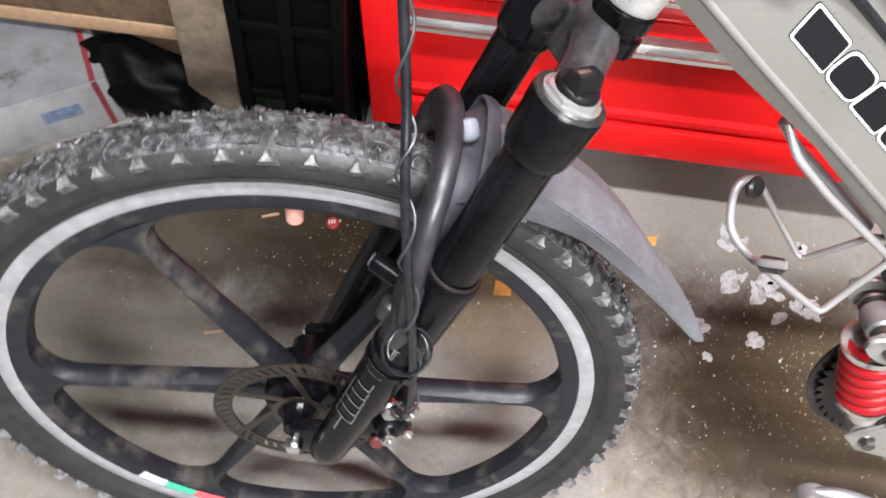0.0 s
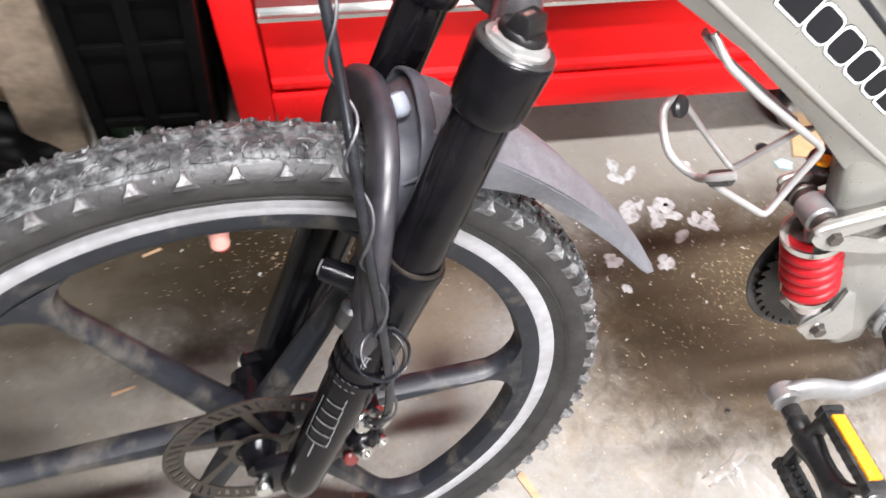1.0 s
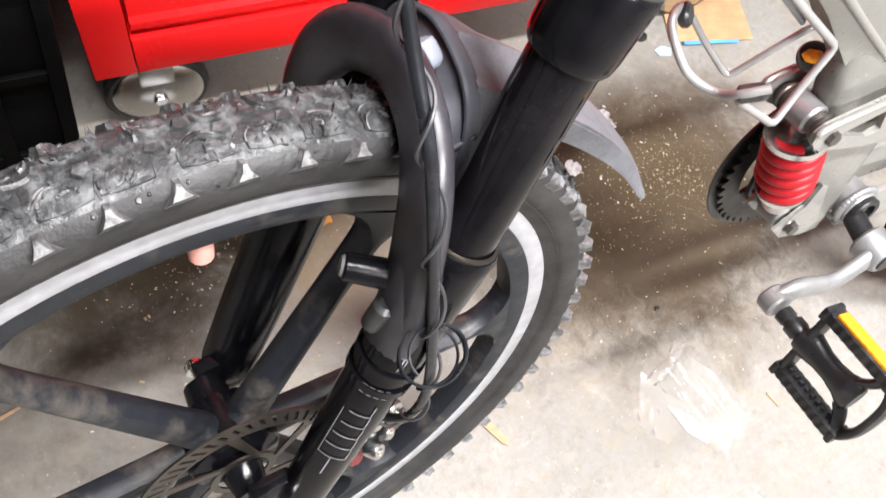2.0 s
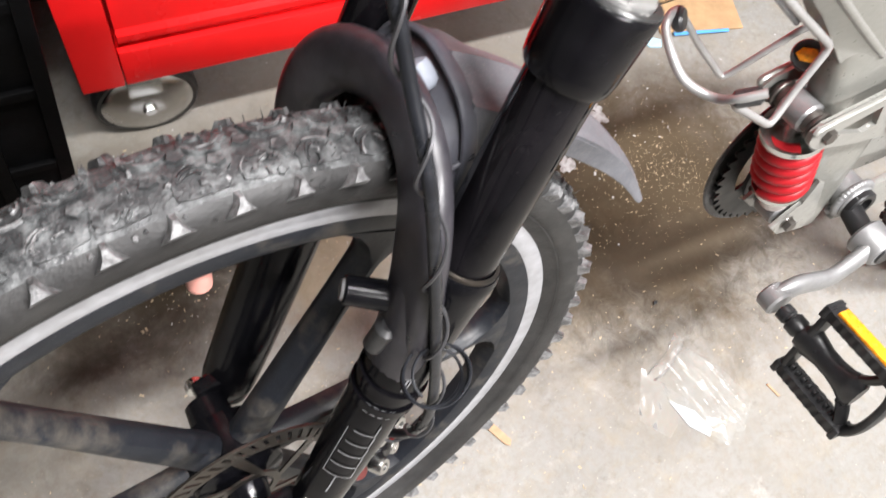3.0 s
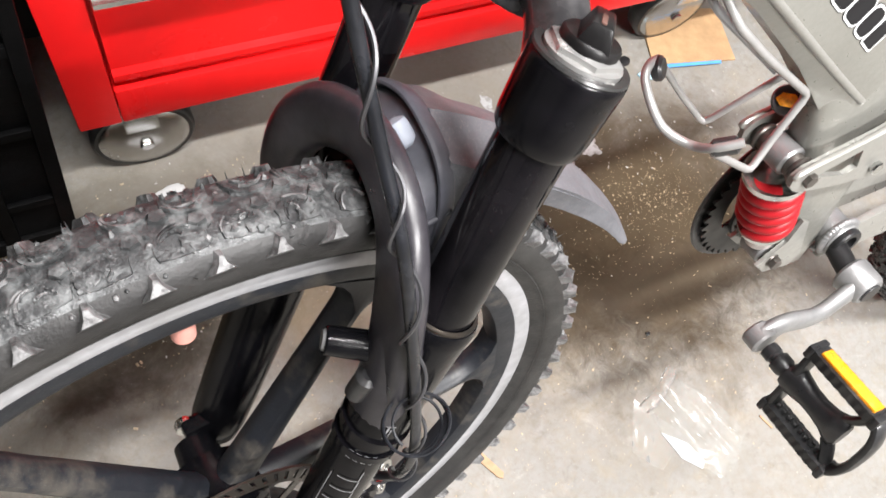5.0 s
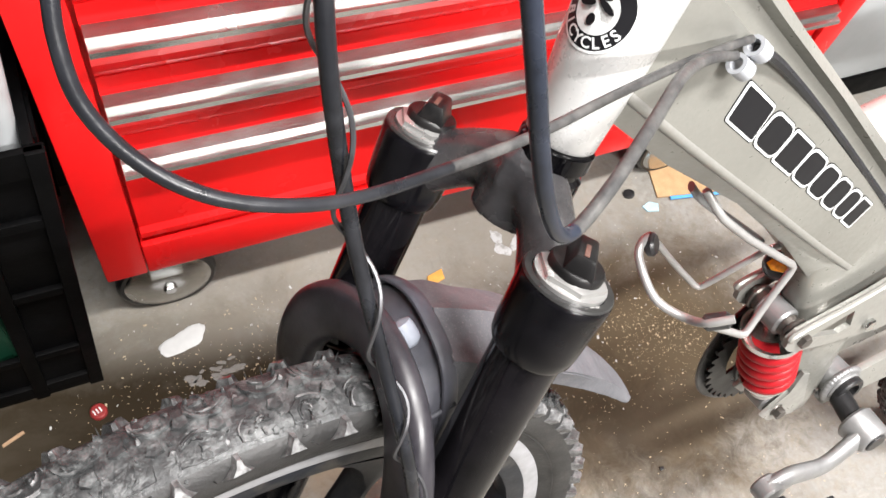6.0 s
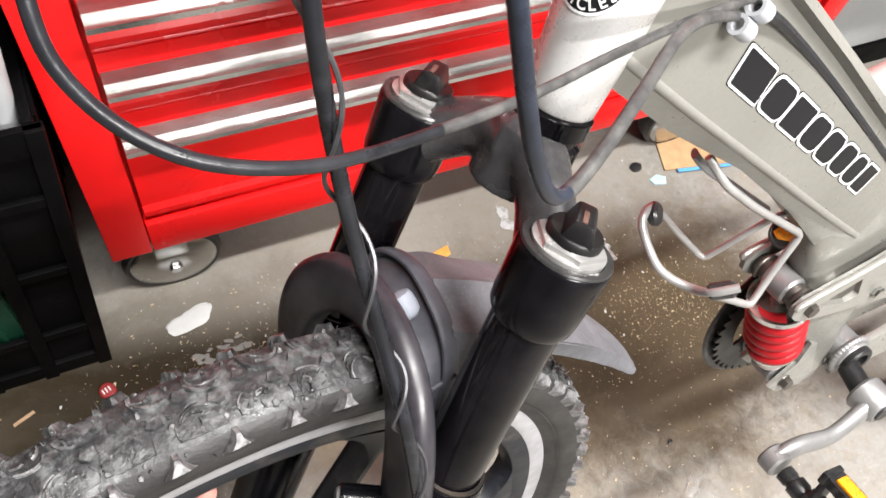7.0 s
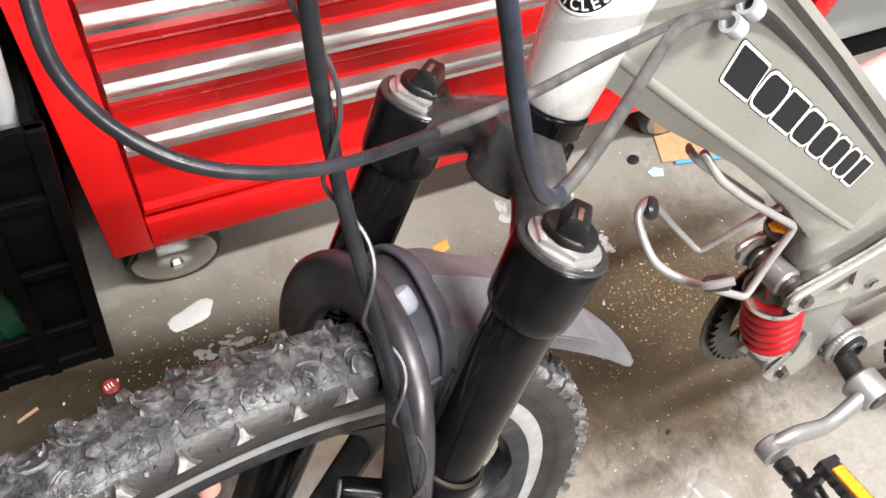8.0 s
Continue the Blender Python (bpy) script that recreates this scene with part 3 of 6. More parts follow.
    part("brake_rotor", bm, ROTOR, w, "slotted steel disc brake rotor", smooth=30)
    # valve with a pink dust cap, pointing at the hub
    bm = bmesh.new()
    rod(bm, polar(0.2525, 85), polar(0.232, 85), 0.0075, 0.007, 20, 0.0015)
    part("valve_cap", bm, PINK, w, "pink plastic valve cap")
    for a0, a1, mt, nm, r0, r1 in ((-140, -133, PALE, "pale wheel decal", 0.256, 0.268), (-133, -125, DECAL_GREEN, "green wheel decal", 0.257, 0.268), (-125, -117, DECAL_RED, "red wheel decal", 0.256, 0.268),
                                  (-116, -98, PALE, "pale wheel decal", 0.2665, 0.269)):
        bm = bmesh.new()
        lathe(bm, [(r0, 0.0126 if r0 < 0.262 else 0.0137), (0.262 if r0 < 0.262 else r0 + 0.001, 0.0141), (r1, 0.0141)], 8, arc=(a0, a1))
        part("decal", bm, mt, w, nm)


wheel(WHEEL)


def tyre(m):
    rnd = random.Random(4)
    bm = bmesh.new()
    prof = [(0.281, 0.0125), (0.2865, 0.0165), (0.290, 0.0195), (0.2925, 0.0212), (0.2935, 0.0226), (0.2945, 0.0222), (0.2955, 0.0234), (0.300, 0.0252), (0.308, 0.0268), (0.315, 0.0255), (0.321, 0.021), (0.325, 0.013), (0.3265, 0.0)]
    prof = prof + [(r, -z) for r, z in prof[-2::-1]]
    lathe(bm, prof, 150, caps=False)
    for f in bm.faces:
        c = f.calc_center_median()
        f.material_index = 1 if math.hypot(c.x, c.y) > 0.3225 else 0
    t = part("tyre", bm, [RUBBER, KNOB], bike, "knobbly dusty black mountain bike tyre", m=m, smooth=50)
    bm = bmesh.new()

    def spot(a, z):
        """Place and axes (out, along, across) of the tread at angle a and offset z."""
        az = min(abs(z), 0.0268)
        r = 0.3265 - 0.0015 * (az / 0.013) ** 2 if az < 0.013 else 0.325 - 0.011 * ((az - 0.013) / 0.0138) ** 1.6
        tilt = (0.2 * az / 0.013 if az < 0.013 else 0.2 + 0.75 * (az - 0.013) / 0.0138) * (1 if z > 0 else -1)
        out = polar(1, a)
        ax = Vector((0, 0, 1))
        o2 = out * math.cos(tilt) + ax * math.sin(tilt)
        return polar(r, a, z), o2, Vector((-out.y, out.x, 0)), ax * math.cos(tilt) - out * math.sin(tilt)

    def block(a, z, outline, h, taper=0.86, sink=0.003, mat=0, hug=True):
        """A tread block with an outline (along, across); hug bends it to the casing."""
        c, o2, t2, w2 = spot(a, z)
        lo, hi = [], []
        for x, y in outline:
            if hug:
                c0, o0 = spot(a + math.degrees(x / 0.325), z + y)[:2]
                c1, o1 = spot(a + math.degrees(x * taper / 0.325), z + y * taper)[:2]
                lo.append(bm.verts.new(c0 - o0 * sink))
                hi.append(bm.verts.new(c1 + o1 * h * rnd.uniform(0.75, 1.2)))
            else:
                lo.append(bm.verts.new(c - o2 * sink + t2 * x + w2 * y))
                hi.append(bm.verts.new(c + o2 * h * rnd.uniform(0.8, 1.15) + t2 * x * taper + w2 * y * taper))
        k = len(lo)
        if k == 18:
            for i in range(8):
                bm.faces.new((hi[i], hi[i + 1], hi[16 - i], hi[17 - i])).material_index = mat
        else:
            mid = bm.verts.new(sum((v.co for v in hi), Vector()) / k)
            for i in range(k):
                bm.faces.new((hi[i], hi[(i + 1) % k], mid)).material_index = mat
        for i in range(k):
            bm.faces.new((lo[i], lo[(i + 1) % k], hi[(i + 1) % k], hi[i])).material_index = mat

    def crescent(r0, r1, q0, q1, s, dx=0.0, dy=0.0):
        steps = [q0 + (q1 - q0) * i / 8 for i in range(9)]
        wob = rnd.uniform(0.9, 1.12)
        return [(r1 * math.cos(radians(q)) + dx, s * (-r1 * 0.86 * wob * math.sin(radians(q)) + dy)) for q in steps] + [(r0 * math.cos(radians(q)) + dx, s * (-r0 * 0.86 * wob * math.sin(radians(q)) + dy)) for q in steps[::-1]]

    n = 66
    p = 360 / n
    for k in range(n):
        for s in (1, -1):
            a = p * (k + (0.5 if s < 0 else 0))
            j = rnd.uniform(0.92, 1.08)
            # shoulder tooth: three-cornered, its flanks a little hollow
            # near-side teeth (s > 0) take the pale rubber: light put into their colour
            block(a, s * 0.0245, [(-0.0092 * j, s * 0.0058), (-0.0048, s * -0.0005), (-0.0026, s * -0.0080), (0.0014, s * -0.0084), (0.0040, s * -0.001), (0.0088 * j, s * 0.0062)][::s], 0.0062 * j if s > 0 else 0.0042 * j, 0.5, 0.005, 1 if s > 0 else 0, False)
            # low scalloped pads between shoulder and crown, each under thin worn lips
            ja, jr = rnd.uniform(-0.6, 0.6), rnd.uniform(0.85, 1.12)
            pad = [(0.0128 * jr * rnd.uniform(0.88, 1.08) * math.cos(radians(q)), s * -0.0112 * jr * rnd.uniform(0.9, 1.06) * math.sin(radians(q))) for q in range(-20, 201, 20)] + [(-0.006, s * 0.0045), (0.005, s * 0.0048)]
            block(a + p * 0.5 + ja, s * 0.0140, pad[::s], 0.0010 * j, 0.9, 0.003)
            for _ in range(3):
                rr = 0.0128 * jr * rnd.uniform(0.62, 1.05)
                q0 = rnd.uniform(-30, 70)
                lip = crescent(rr, rr + rnd.uniform(0.0006, 0.0015), q0, q0 + rnd.uniform(50, 110), s, rnd.uniform(-0.002, 0.002), rnd.uniform(-0.001, 0.002))
                block(a + p * 0.5 + ja, s * 0.0140, lip[::s], rnd.uniform(0.0012, 0.0026), 0.98, 0.002, rnd.choice((0, 0, 1)))
            for _ in range(3):
                q0 = rnd.uniform(0, 200)
                sip = crescent(0.0048, 0.0048 + rnd.uniform(0.0006, 0.0016), q0, q0 + rnd.uniform(40, 100), s, rnd.uniform(-0.006, 0.006), rnd.uniform(-0.003, 0.004))
                block(a + p * 0.5 + ja * 1.6, s * 0.0135, sip[::s], rnd.uniform(0.0012, 0.0024), 0.96, 0.002, rnd.choice((0, 0, 1)))
            # torn lumps and scuffed flakes of rubber
            for _ in range(5):
                w = rnd.uniform(0.0016, 0.0042)
                t0 = rnd.uniform(0, 90)
                lump = [(w * rnd.uniform(0.5, 1.2) * math.cos(radians(t0 + q)), w * rnd.uniform(0.5, 1.1) * math.sin(radians(t0 + q))) for q in (0, 75, 140, 215, 290)]
                block(a + rnd.uniform(0, p), s * rnd.uniform(0.003, 0.0235), lump, rnd.uniform(0.0008, 0.0026 if s > 0 else 0.0036), rnd.uniform(0.2, 0.6), 0.002, rnd.choice((0, 0, 0, 1)))
            # crown lugs
            block(a + p * 0.08, s * 0.0040, [(-0.0045, -0.0034), (0.003, -0.0040), (0.0052, 0.0012), (0.001, 0.0038), (-0.0048, 0.0026)], (0.0030 if k % 2 else 0.0020) * j, 0.8)
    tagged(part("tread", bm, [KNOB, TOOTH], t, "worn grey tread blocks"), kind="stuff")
    bm = bmesh.new()
    for k in range(170):
        a, s = rnd.uniform(0, 360), rnd.choice((1, -1))
        c, o2, t2, w2 = spot(a, s * rnd.uniform(0.006, 0.0265))
        c = c - o2 * 0.001
        q = c + (o2 + t2 * rnd.uniform(-0.3, 0.3) + w2 * rnd.uniform(-0.2, 0.2)) * rnd.uniform(0.006, 0.0105)
        v = [bm.verts.new(c + d * 0.0006) for d in (t2, -t2, w2)] + [bm.verts.new(q)]
        for x in ((0, 1, 3), (1, 2, 3), (2, 0, 3)):
            bm.faces.new([v[i] for i in x])
    tagged(part("moulding_hairs", bm, KNOB, t, "fine rubber moulding hairs"), kind="stuff")


tyre(WHEEL)

LEAN_F = 0.432


def leg(up, out):
    """A point of a fork leg's axis, by its height in the wheel's frame; the legs stand a little wider at the seals."""
    wide = 1 + 0.08 * max(0.0, 1 - abs(up - 0.236) / 0.12)
    return Vector((0.035 + LEAN_F * up, up, out * wide))


def fork(m):
    bm = bmesh.new()
    # crown: leg sockets, two waisted arms and the steerer boss, cast in one
    for s in (1, -1):
        z = 0.064 * s
        mm, ln = along(leg(0.372, z), leg(0.3975, z))
        lathe(bm, [(0.0, 0.0), (0.0212, 0.0), (0.0222, 0.003), (0.0232, ln - 0.003), (0.0225, ln), (0.0, ln)], 40, mm, caps=False)
        pts = spline([leg(0.380, z), leg(0.386, 0.052 * s) + Vector((0.004, 0.001, 0)), Vector((0.218, 0.398, 0.033 * s)), Vector((0.2255, 0.404, 0.015 * s)), Vector((0.227, 0.405, 0))], 6)
        k = len(pts)
        tube(bm, pts, 0.02, 24, 1.12, radii=[0.0205 - 0.006 * math.sin(3.14 * i / (k - 1)) for i in range(k)], up=(0.4, 0.92, 0))
    rod(bm, (0.2185, 0.3835, 0), (0.2335, 0.4155, 0), 0.0215, 0.0195, 36)
    f = part("fork", bm, CROWN, bike, "black suspension fork with one-piece cast crown", m=m, smooth=180)
    cast = f.modifiers.new("cast", "REMESH")
    cast.mode, cast.voxel_size, cast.use_smooth_shade = "VOXEL", 0.0015, True
    soft = f.modifiers.new("blend", "SMOOTH")
    soft.factor, soft.iterations = 0.5, 9
    for s in (1, -1):
        z = 0.064 * s
        mm, ln = along(leg(0.3605, z), leg(0.3985, z))
        bm = bmesh.new()
        lathe(bm, [(0.0187, -0.0005), (0.0208, -0.0005), (0.0222, 0.002), (0.0230, 0.008), (0.0242, ln - 0.004), (0.0240, ln - 0.001), (0.0232, ln)], 48, mm)
        part("leg_socket", bm, BLACK, f, "black tapered fork leg socket")
        bm = bmesh.new()
        mm, ln = along(leg(0.364, z), leg(0.399, z))
        q = leg(0.399, z)
        lathe(bm, [(0.0195, -0.001), (0.0232, -0.001), (0.0238, 0.0), (0.0232, 0.0012), (0.0195, 0.0012)], 40, Matrix.Translation(q) @ mm.to_3x3().to_4x4(), closed=True)
        part("socket_lip", bm, WORN, f, "worn bright lip of the fork socket")
        bm = bmesh.new()
        lathe(bm, [(0.0150, 0), (0.0190, 0.0005), (0.0190, 0.0028), (0.0150, 0.0034)], 36, Matrix.Translation(q) @ mm.to_3x3().to_4x4())
        hexagon(bm, Matrix.Translation(q) @ mm.to_3x3().to_4x4() @ pose(0, 0, 0.001), 0.0178, 0.0058)
        part("cap_nut", bm, NUT, f, "silver fork cap nut")
        bm = bmesh.new()
        qm = Matrix.Translation(q) @ mm.to_3x3().to_4x4() @ pose(0, 0, 0.0065, 0, 0, 40)
        lathe(bm, [(0.0142, 0), (0.0142, 0.0034), (0.0132, 0.0046), (0.0, 0.0052)], 28, qm)
        # broad wedge-shaped grip across the knob
        add_box(bm, (-0.0126, -0.0088, 0.001), (0.0126, 0.0102, 0.0142), 0.003, seg=2)
        for v in bm.verts:
            if abs(v.co.x) < 0.02 and abs(v.co.y) < 0.02 and 0 <= v.co.z < 0.02:
                k = v.co.z / 0.0142
                v.co.y *= 1 - 0.5 * k
                v.co.x *= 1 - 0.14 * k
                v.co = qm @ v.co
        knob = part("adjuster", bm, KNOB_BLACK, f, "black preload knob with a broad wedge grip")
        bm = bmesh.new()
        add_box(bm, (-0.0012, -0.0013, 0.0138), (0.0098, 0.0013, 0.0147), 0.0004, qm)
        part("pointer", bm, RUST, knob, "chipped copper-coloured pointer")
        bm = bmesh.new()
        rod(bm, leg(0.225, z), leg(0.372, z), 0.0186, n=40)
        part("stanchion", bm, GLOSS_BLACK, f, "gloss black stanchion tube")
        bm = bmesh.new()
        p, q = leg(0.0, z), leg(0.253, z)
        if s < 0:
            p = p - Vector((0.007, 0, 0))
        mm, ln = along(p, q)
        fat = 1.1 if s > 0 else 1.38
        lathe(bm, [(0.011 * fat, -0.022), (0.0145 * fat, -0.016), (0.016 * fat, 0.0), (0.0168 * fat, 0.05), (0.0188 * (fat + 0.35) / 1.35, 0.12), (0.0205 * (fat + 1) / 2, ln - 0.05), (0.0222, ln - 0.012), (0.0228, ln - 0.004), (0.0215, ln), (0.0187, ln + 0.001)], 32, mm)
        # dropout
        add_box(bm, (-0.004, -0.022, -0.007 + z - 0.008 * s), (0.03, 0.02, 0.007 + z - 0.008 * s), 0.005)
        low = part("lower_leg", bm, CAST_BLACK, f, "dusty cast black lower leg")
        bm = bmesh.new()
        lathe(bm, [(0.0187, 0), (0.0208, 0.0), (0.0208, 0.0018), (0.0187, 0.0024)], 32, Matrix.Translation(q) @ mm.to_3x3().to_4x4(), closed=True)
        part("wiper_seal", bm, ROTOR, low)
        bm = bmesh.new()
        lathe(bm, [(0.0, 0), (0.0085, 0), (0.0085, 0.006), (0.0065, 0.009), (0, 0.009)], 20, pose(0, 0, z, 0 if s > 0 else 180))
        part("axle_nut", bm, STEEL, low)
        # stub of the cut-off brake boss on the inside front
        bm = bmesh.new()
        st = leg(0.218, z)
        rod(bm, st, st + Vector((-0.0445, 0.015, -0.026 * s)), 0.0098, 0.0086, 20, 0.001)
        part("brake_boss", bm, CAST_BLACK, low)
        bm = bmesh.new()
        e = st + Vector((-0.0445, 0.015, -0.026 * s))
        rod(bm, e, e + Vector((-0.0013, 0.0004, -0.0008 * s)), 0.0066, 0.0056, 16)
        part("boss_face", bm, ALLOY, low, "bright bare metal end of the boss")
    # arch in front of the legs
    bm = bmesh.new()
    ax, fw = Vector((0.3966, 0.918, 0)), Vector((0.918, -0.3966, 0))

    def in_arch(h, z, d):
        return Vector((0.035, 0, z)) + ax * h + fw * d

    side = [(0.205, 0.067, -0.008), (0.235, 0.068, -0.017), (0.268, 0.066, -0.026), (0.299, 0.057, -0.031), (0.322, 0.040, -0.032), (0.334, 0.018, -0.032)]
    pts = spline([in_arch(*q) for q in side] + [in_arch(0.338, -0.004, -0.032)] + [in_arch(h, -z - 0.004, d) for h, z, d in side[::-1]], 8)
    k = len(pts)
    tube(bm, pts, 0.0175, 24, 0.5, up=tuple(fw), square=0.72, radii=[0.0168 + 0.0034 * abs(2 * i / (k - 1) - 1) for i in range(k)])
    # webs that flow from the arch into the leg castings
    for s in (1, -1):
        web = spline([leg(0.130, 0.066 * s), in_arch(0.185, 0.066 * s, -0.004), in_arch(0.222, 0.0665 * s, -0.010), in_arch(0.262, 0.066 * s, -0.020)], 7)
        k = len(web)
        tube(bm, web, 0.02, 20, 0.82, up=tuple(fw), radii=[0.0135 + 0.0075 * math.sin(math.pi * min(1, 0.12 + 0.72 * i / (k - 1))) for i in range(k)])
    part("arch", bm, ARCH, f, "thick cast black fork arch")
    return f


fork_part = fork(WHEEL)


def mudguard(m):
    bm = bmesh.new()
    rings = []
    cnt = 30
    # stations down the guard: angle, far edge, far shoulder, crest, near shoulder, near edge as (radius, offset)
    rows = [(62.0, (0.355, -0.037), (0.366, -0.032), (0.373, -0.001), (0.362, 0.030), (0.326, 0.037)),
            (59.0, (0.354, -0.038), (0.366, -0.033), (0.373, 0.001), (0.361, 0.034), (0.325, 0.039)),
            (54.0, (0.347, -0.040), (0.359, -0.036), (0.371, 0.001), (0.361, 0.039), (0.335, 0.033)),
            (46.0, (0.349, -0.040), (0.361, -0.036), (0.3695, 0.001), (0.3615, 0.0395), (0.345, 0.031)),
            (39.0, (0.352, -0.031), (0.363, -0.027), (0.3695, 0.003), (0.3625, 0.037), (0.350, 0.034)),
            (32.0, (0.356, -0.017), (0.363, -0.013), (0.372, 0.008), (0.3655, 0.0335), (0.356, 0.0345)),
            (25.0, (0.364, -0.003), (0.369, 0.000), (0.376, 0.013), (0.370, 0.0265), (0.363, 0.0295)),
            (19.5, (0.373, 0.005), (0.376, 0.007), (0.380, 0.014), (0.376, 0.021), (0.371, 0.024)),
            (17.2, (0.378, 0.007), (0.380, 0.009), (0.3825, 0.0145), (0.380, 0.020), (0.377, 0.022)),
            (16.2, (0.382, 0.011), (0.3825, 0.012), (0.383, 0.0145), (0.3825, 0.017), (0.382, 0.018))]
    for i in range(cnt):
        q = i / (cnt - 1) * (len(rows) - 1)
        lo = rows[min(int(q), len(rows) - 2)]
        hi = rows[min(int(q), len(rows) - 2) + 1]
        w = q - min(int(q), len(rows) - 2)
        w = w * w * (3 - 2 * w) * 0.4 + w * 0.6
        a = lo[0] + (hi[0] - lo[0]) * w
        keyed = [(x[0] + (y[0] - x[0]) * w, x[1] + (y[1] - x[1]) * w) for x, y in zip(lo[1:], hi[1:])]
        ring = []
        for j in range(13):
            k = min(j // 3, 3)
            v = (j - 3 * k) / 3
            r = keyed[k][0] + (keyed[k + 1][0] - keyed[k][0]) * v
            z = keyed[k][1] + (keyed[k + 1][1] - keyed[k][1]) * v
            # pressed panels beside the spine, fading towards the tip
            press = 0.0018 * (j in (4, 5, 7, 8)) * max(0.0, 1 - i / 11)
            ring.append(polar(r - press, a, z))
        rings.append(ring)
    top = [[bm.verts.new(p) for p in r] for r in rings]
    low = [[bm.verts.new(p * (1 - 0.0022 / p.length)) for p in r] for r in rings]
    for g, fl in ((top, 0), (low, 1)):
        for a, c in zip(g, g[1:]):
            for j in range(12):
                bm.faces.new((a[j], a[j + 1], c[j + 1], c[j]))
    for i in range(cnt - 1):
        for j in (0, 12):
            bm.faces.new((top[i][j], top[i + 1][j], low[i + 1][j], low[i][j]))
    for i in (0, cnt - 1):
        for j in range(12):
            bm.faces.new((top[i][j], top[i][j + 1], low[i][j + 1], low[i][j]))
    g = part("mudguard", bm, GUARD, bike, "grey flexible plastic front mudguard", m=m, smooth=38)
    bm = bmesh.new()
    ax, fw = Vector((0.3966, 0.918, 0)), Vector((0.918, -0.3966, 0))
    pts = spline([Vector((0.035, 0, z)) + ax * h + fw * d for h, z, d in ((0.320, -0.050, -0.005), (0.345, -0.041, -0.006), (0.356, -0.016, -0.006), (0.352, 0.012, -0.006), (0.341, 0.031, -0.005), (0.320, 0.041, -0.002), (0.285, 0.041, 0.005))], 7)
    tube(bm, pts, 0.0062, 14, 0.4, up=(0.3966, 0.918, 0), square=0.8)
    part("mount_hoop", bm, HOOP, g, "black mounting hoop")
    bm = bmesh.new()
    # web that closes the gap between hoop and arch, slightly dished
    front = spline([Vector((0.035, 0, z)) + ax * h + fw * -0.026 for h, z in ((0.298, -0.056), (0.320, -0.041), (0.331, -0.018), (0.333, 0.004), (0.327, 0.025), (0.309, 0.045), (0.268, 0.058))], 7)
    grid = []
    for i, (a, c) in enumerate(zip(front, pts)):
        grid.append([[bm.verts.new(a.lerp(c, q / 6) - ax * (0.0035 * math.sin(math.pi * q / 6) + 0.0015 * q / 6 + d)) for q in range(7)] for d in (0.0, 0.002)])
    for a, c in zip(grid, grid[1:]):
        for q in range(6):
            bm.faces.new((a[0][q], a[0][q + 1], c[0][q + 1], c[0][q]))
            bm.faces.new((a[1][q], a[1][q + 1], c[1][q + 1], c[1][q]))
        for q in (0, 6):
            bm.faces.new((a[0][q], c[0][q], c[1][q], a[1][q]))
    part("mount_web", bm, HOOP, g, "dark slate web under the mounting hoop")
    for z0, z1 in ((0.0405, 0.0425), (-0.0425, -0.0405)):
        bm = bmesh.new()
        q0, q1 = Vector((0.035, 0, z0)) + ax * 0.312 + fw * -0.016, Vector((0.035, 0, z1)) + ax * 0.325 + fw * 0.0
        rod(bm, q0, q1, 0.0022, 0.0016, 10, 0.0006)
        part("rib", bm, HOOP, g)
    bm = bmesh.new()
    a, c = Vector((0.1520, 0.3310, 0.0035)), Vector((0.1535, 0.3255, 0.0085))
    mm, ln = along(c, a)
    lathe(bm, [(0.0, -0.0045), (0.004, -0.004), (0.0066, -0.0015), (0.0072, 0.002), (0.0072, ln), (0.0064, ln + 0.003), (0.003, ln + 0.0045), (0.0, ln + 0.0048)], 22, mm)
    part("mount_plug", bm, PLUG, g, "white plastic mounting plug")


mudguard(WHEEL)


def caliper(m):
    bm = bmesh.new()
    add_box(bm, (0.070, 0.004, 0.030), (0.110, 0.060, 0.060), 0.008, seg=3)
    rod(bm, (0.090, 0.030, 0.055), (0.090, 0.030, 0.070), 0.016, 0.0135, 24, 0.003)
    add_box(bm, (0.06, 0.0, 0.046), (0.085, 0.03, 0.06), 0.004)
    c = part("brake_caliper", bm, BLACK, bike, "black cable disc brake caliper", m=m)
    for x, y, z, r in ((0.093, 0.060, 0.064, 0.0100), (0.109, 0.054, 0.062, 0.0085), (0.089, 0.028, 0.074, 0.0072), (0.105, 0.018, 0.062, 0.006)):
        bm = bmesh.new()
        lathe(bm, [(r, -0.006), (r, 0.003), (r * 0.8, 0.005), (r * 0.4, 0.005), (r * 0.4, 0.003), (0, 0.003)], 16, pose(x, y, z, -20, 30, 0))
        part("bolt", bm, CHROME, c)
    bm = bmesh.new()
    rod(bm, (0.076, -0.004, 0.05), (0.078, 0.002, 0.066), 0.0068, n=20, bevel=0.002)
    part("adjuster_dial", bm, DIAL, c, "dull red caliper adjuster dial")


caliper(WHEEL)


REAR = FRAMEM @ Matrix.Translation((0.905, -0.409, 0))
wheel(REAR, "rear_wheel", False)
tyre(REAR)

TUBE_A, TUBE_B = Vector((0.27, -0.058, -0.008)), Vector((0.52, -0.012, -0.008))


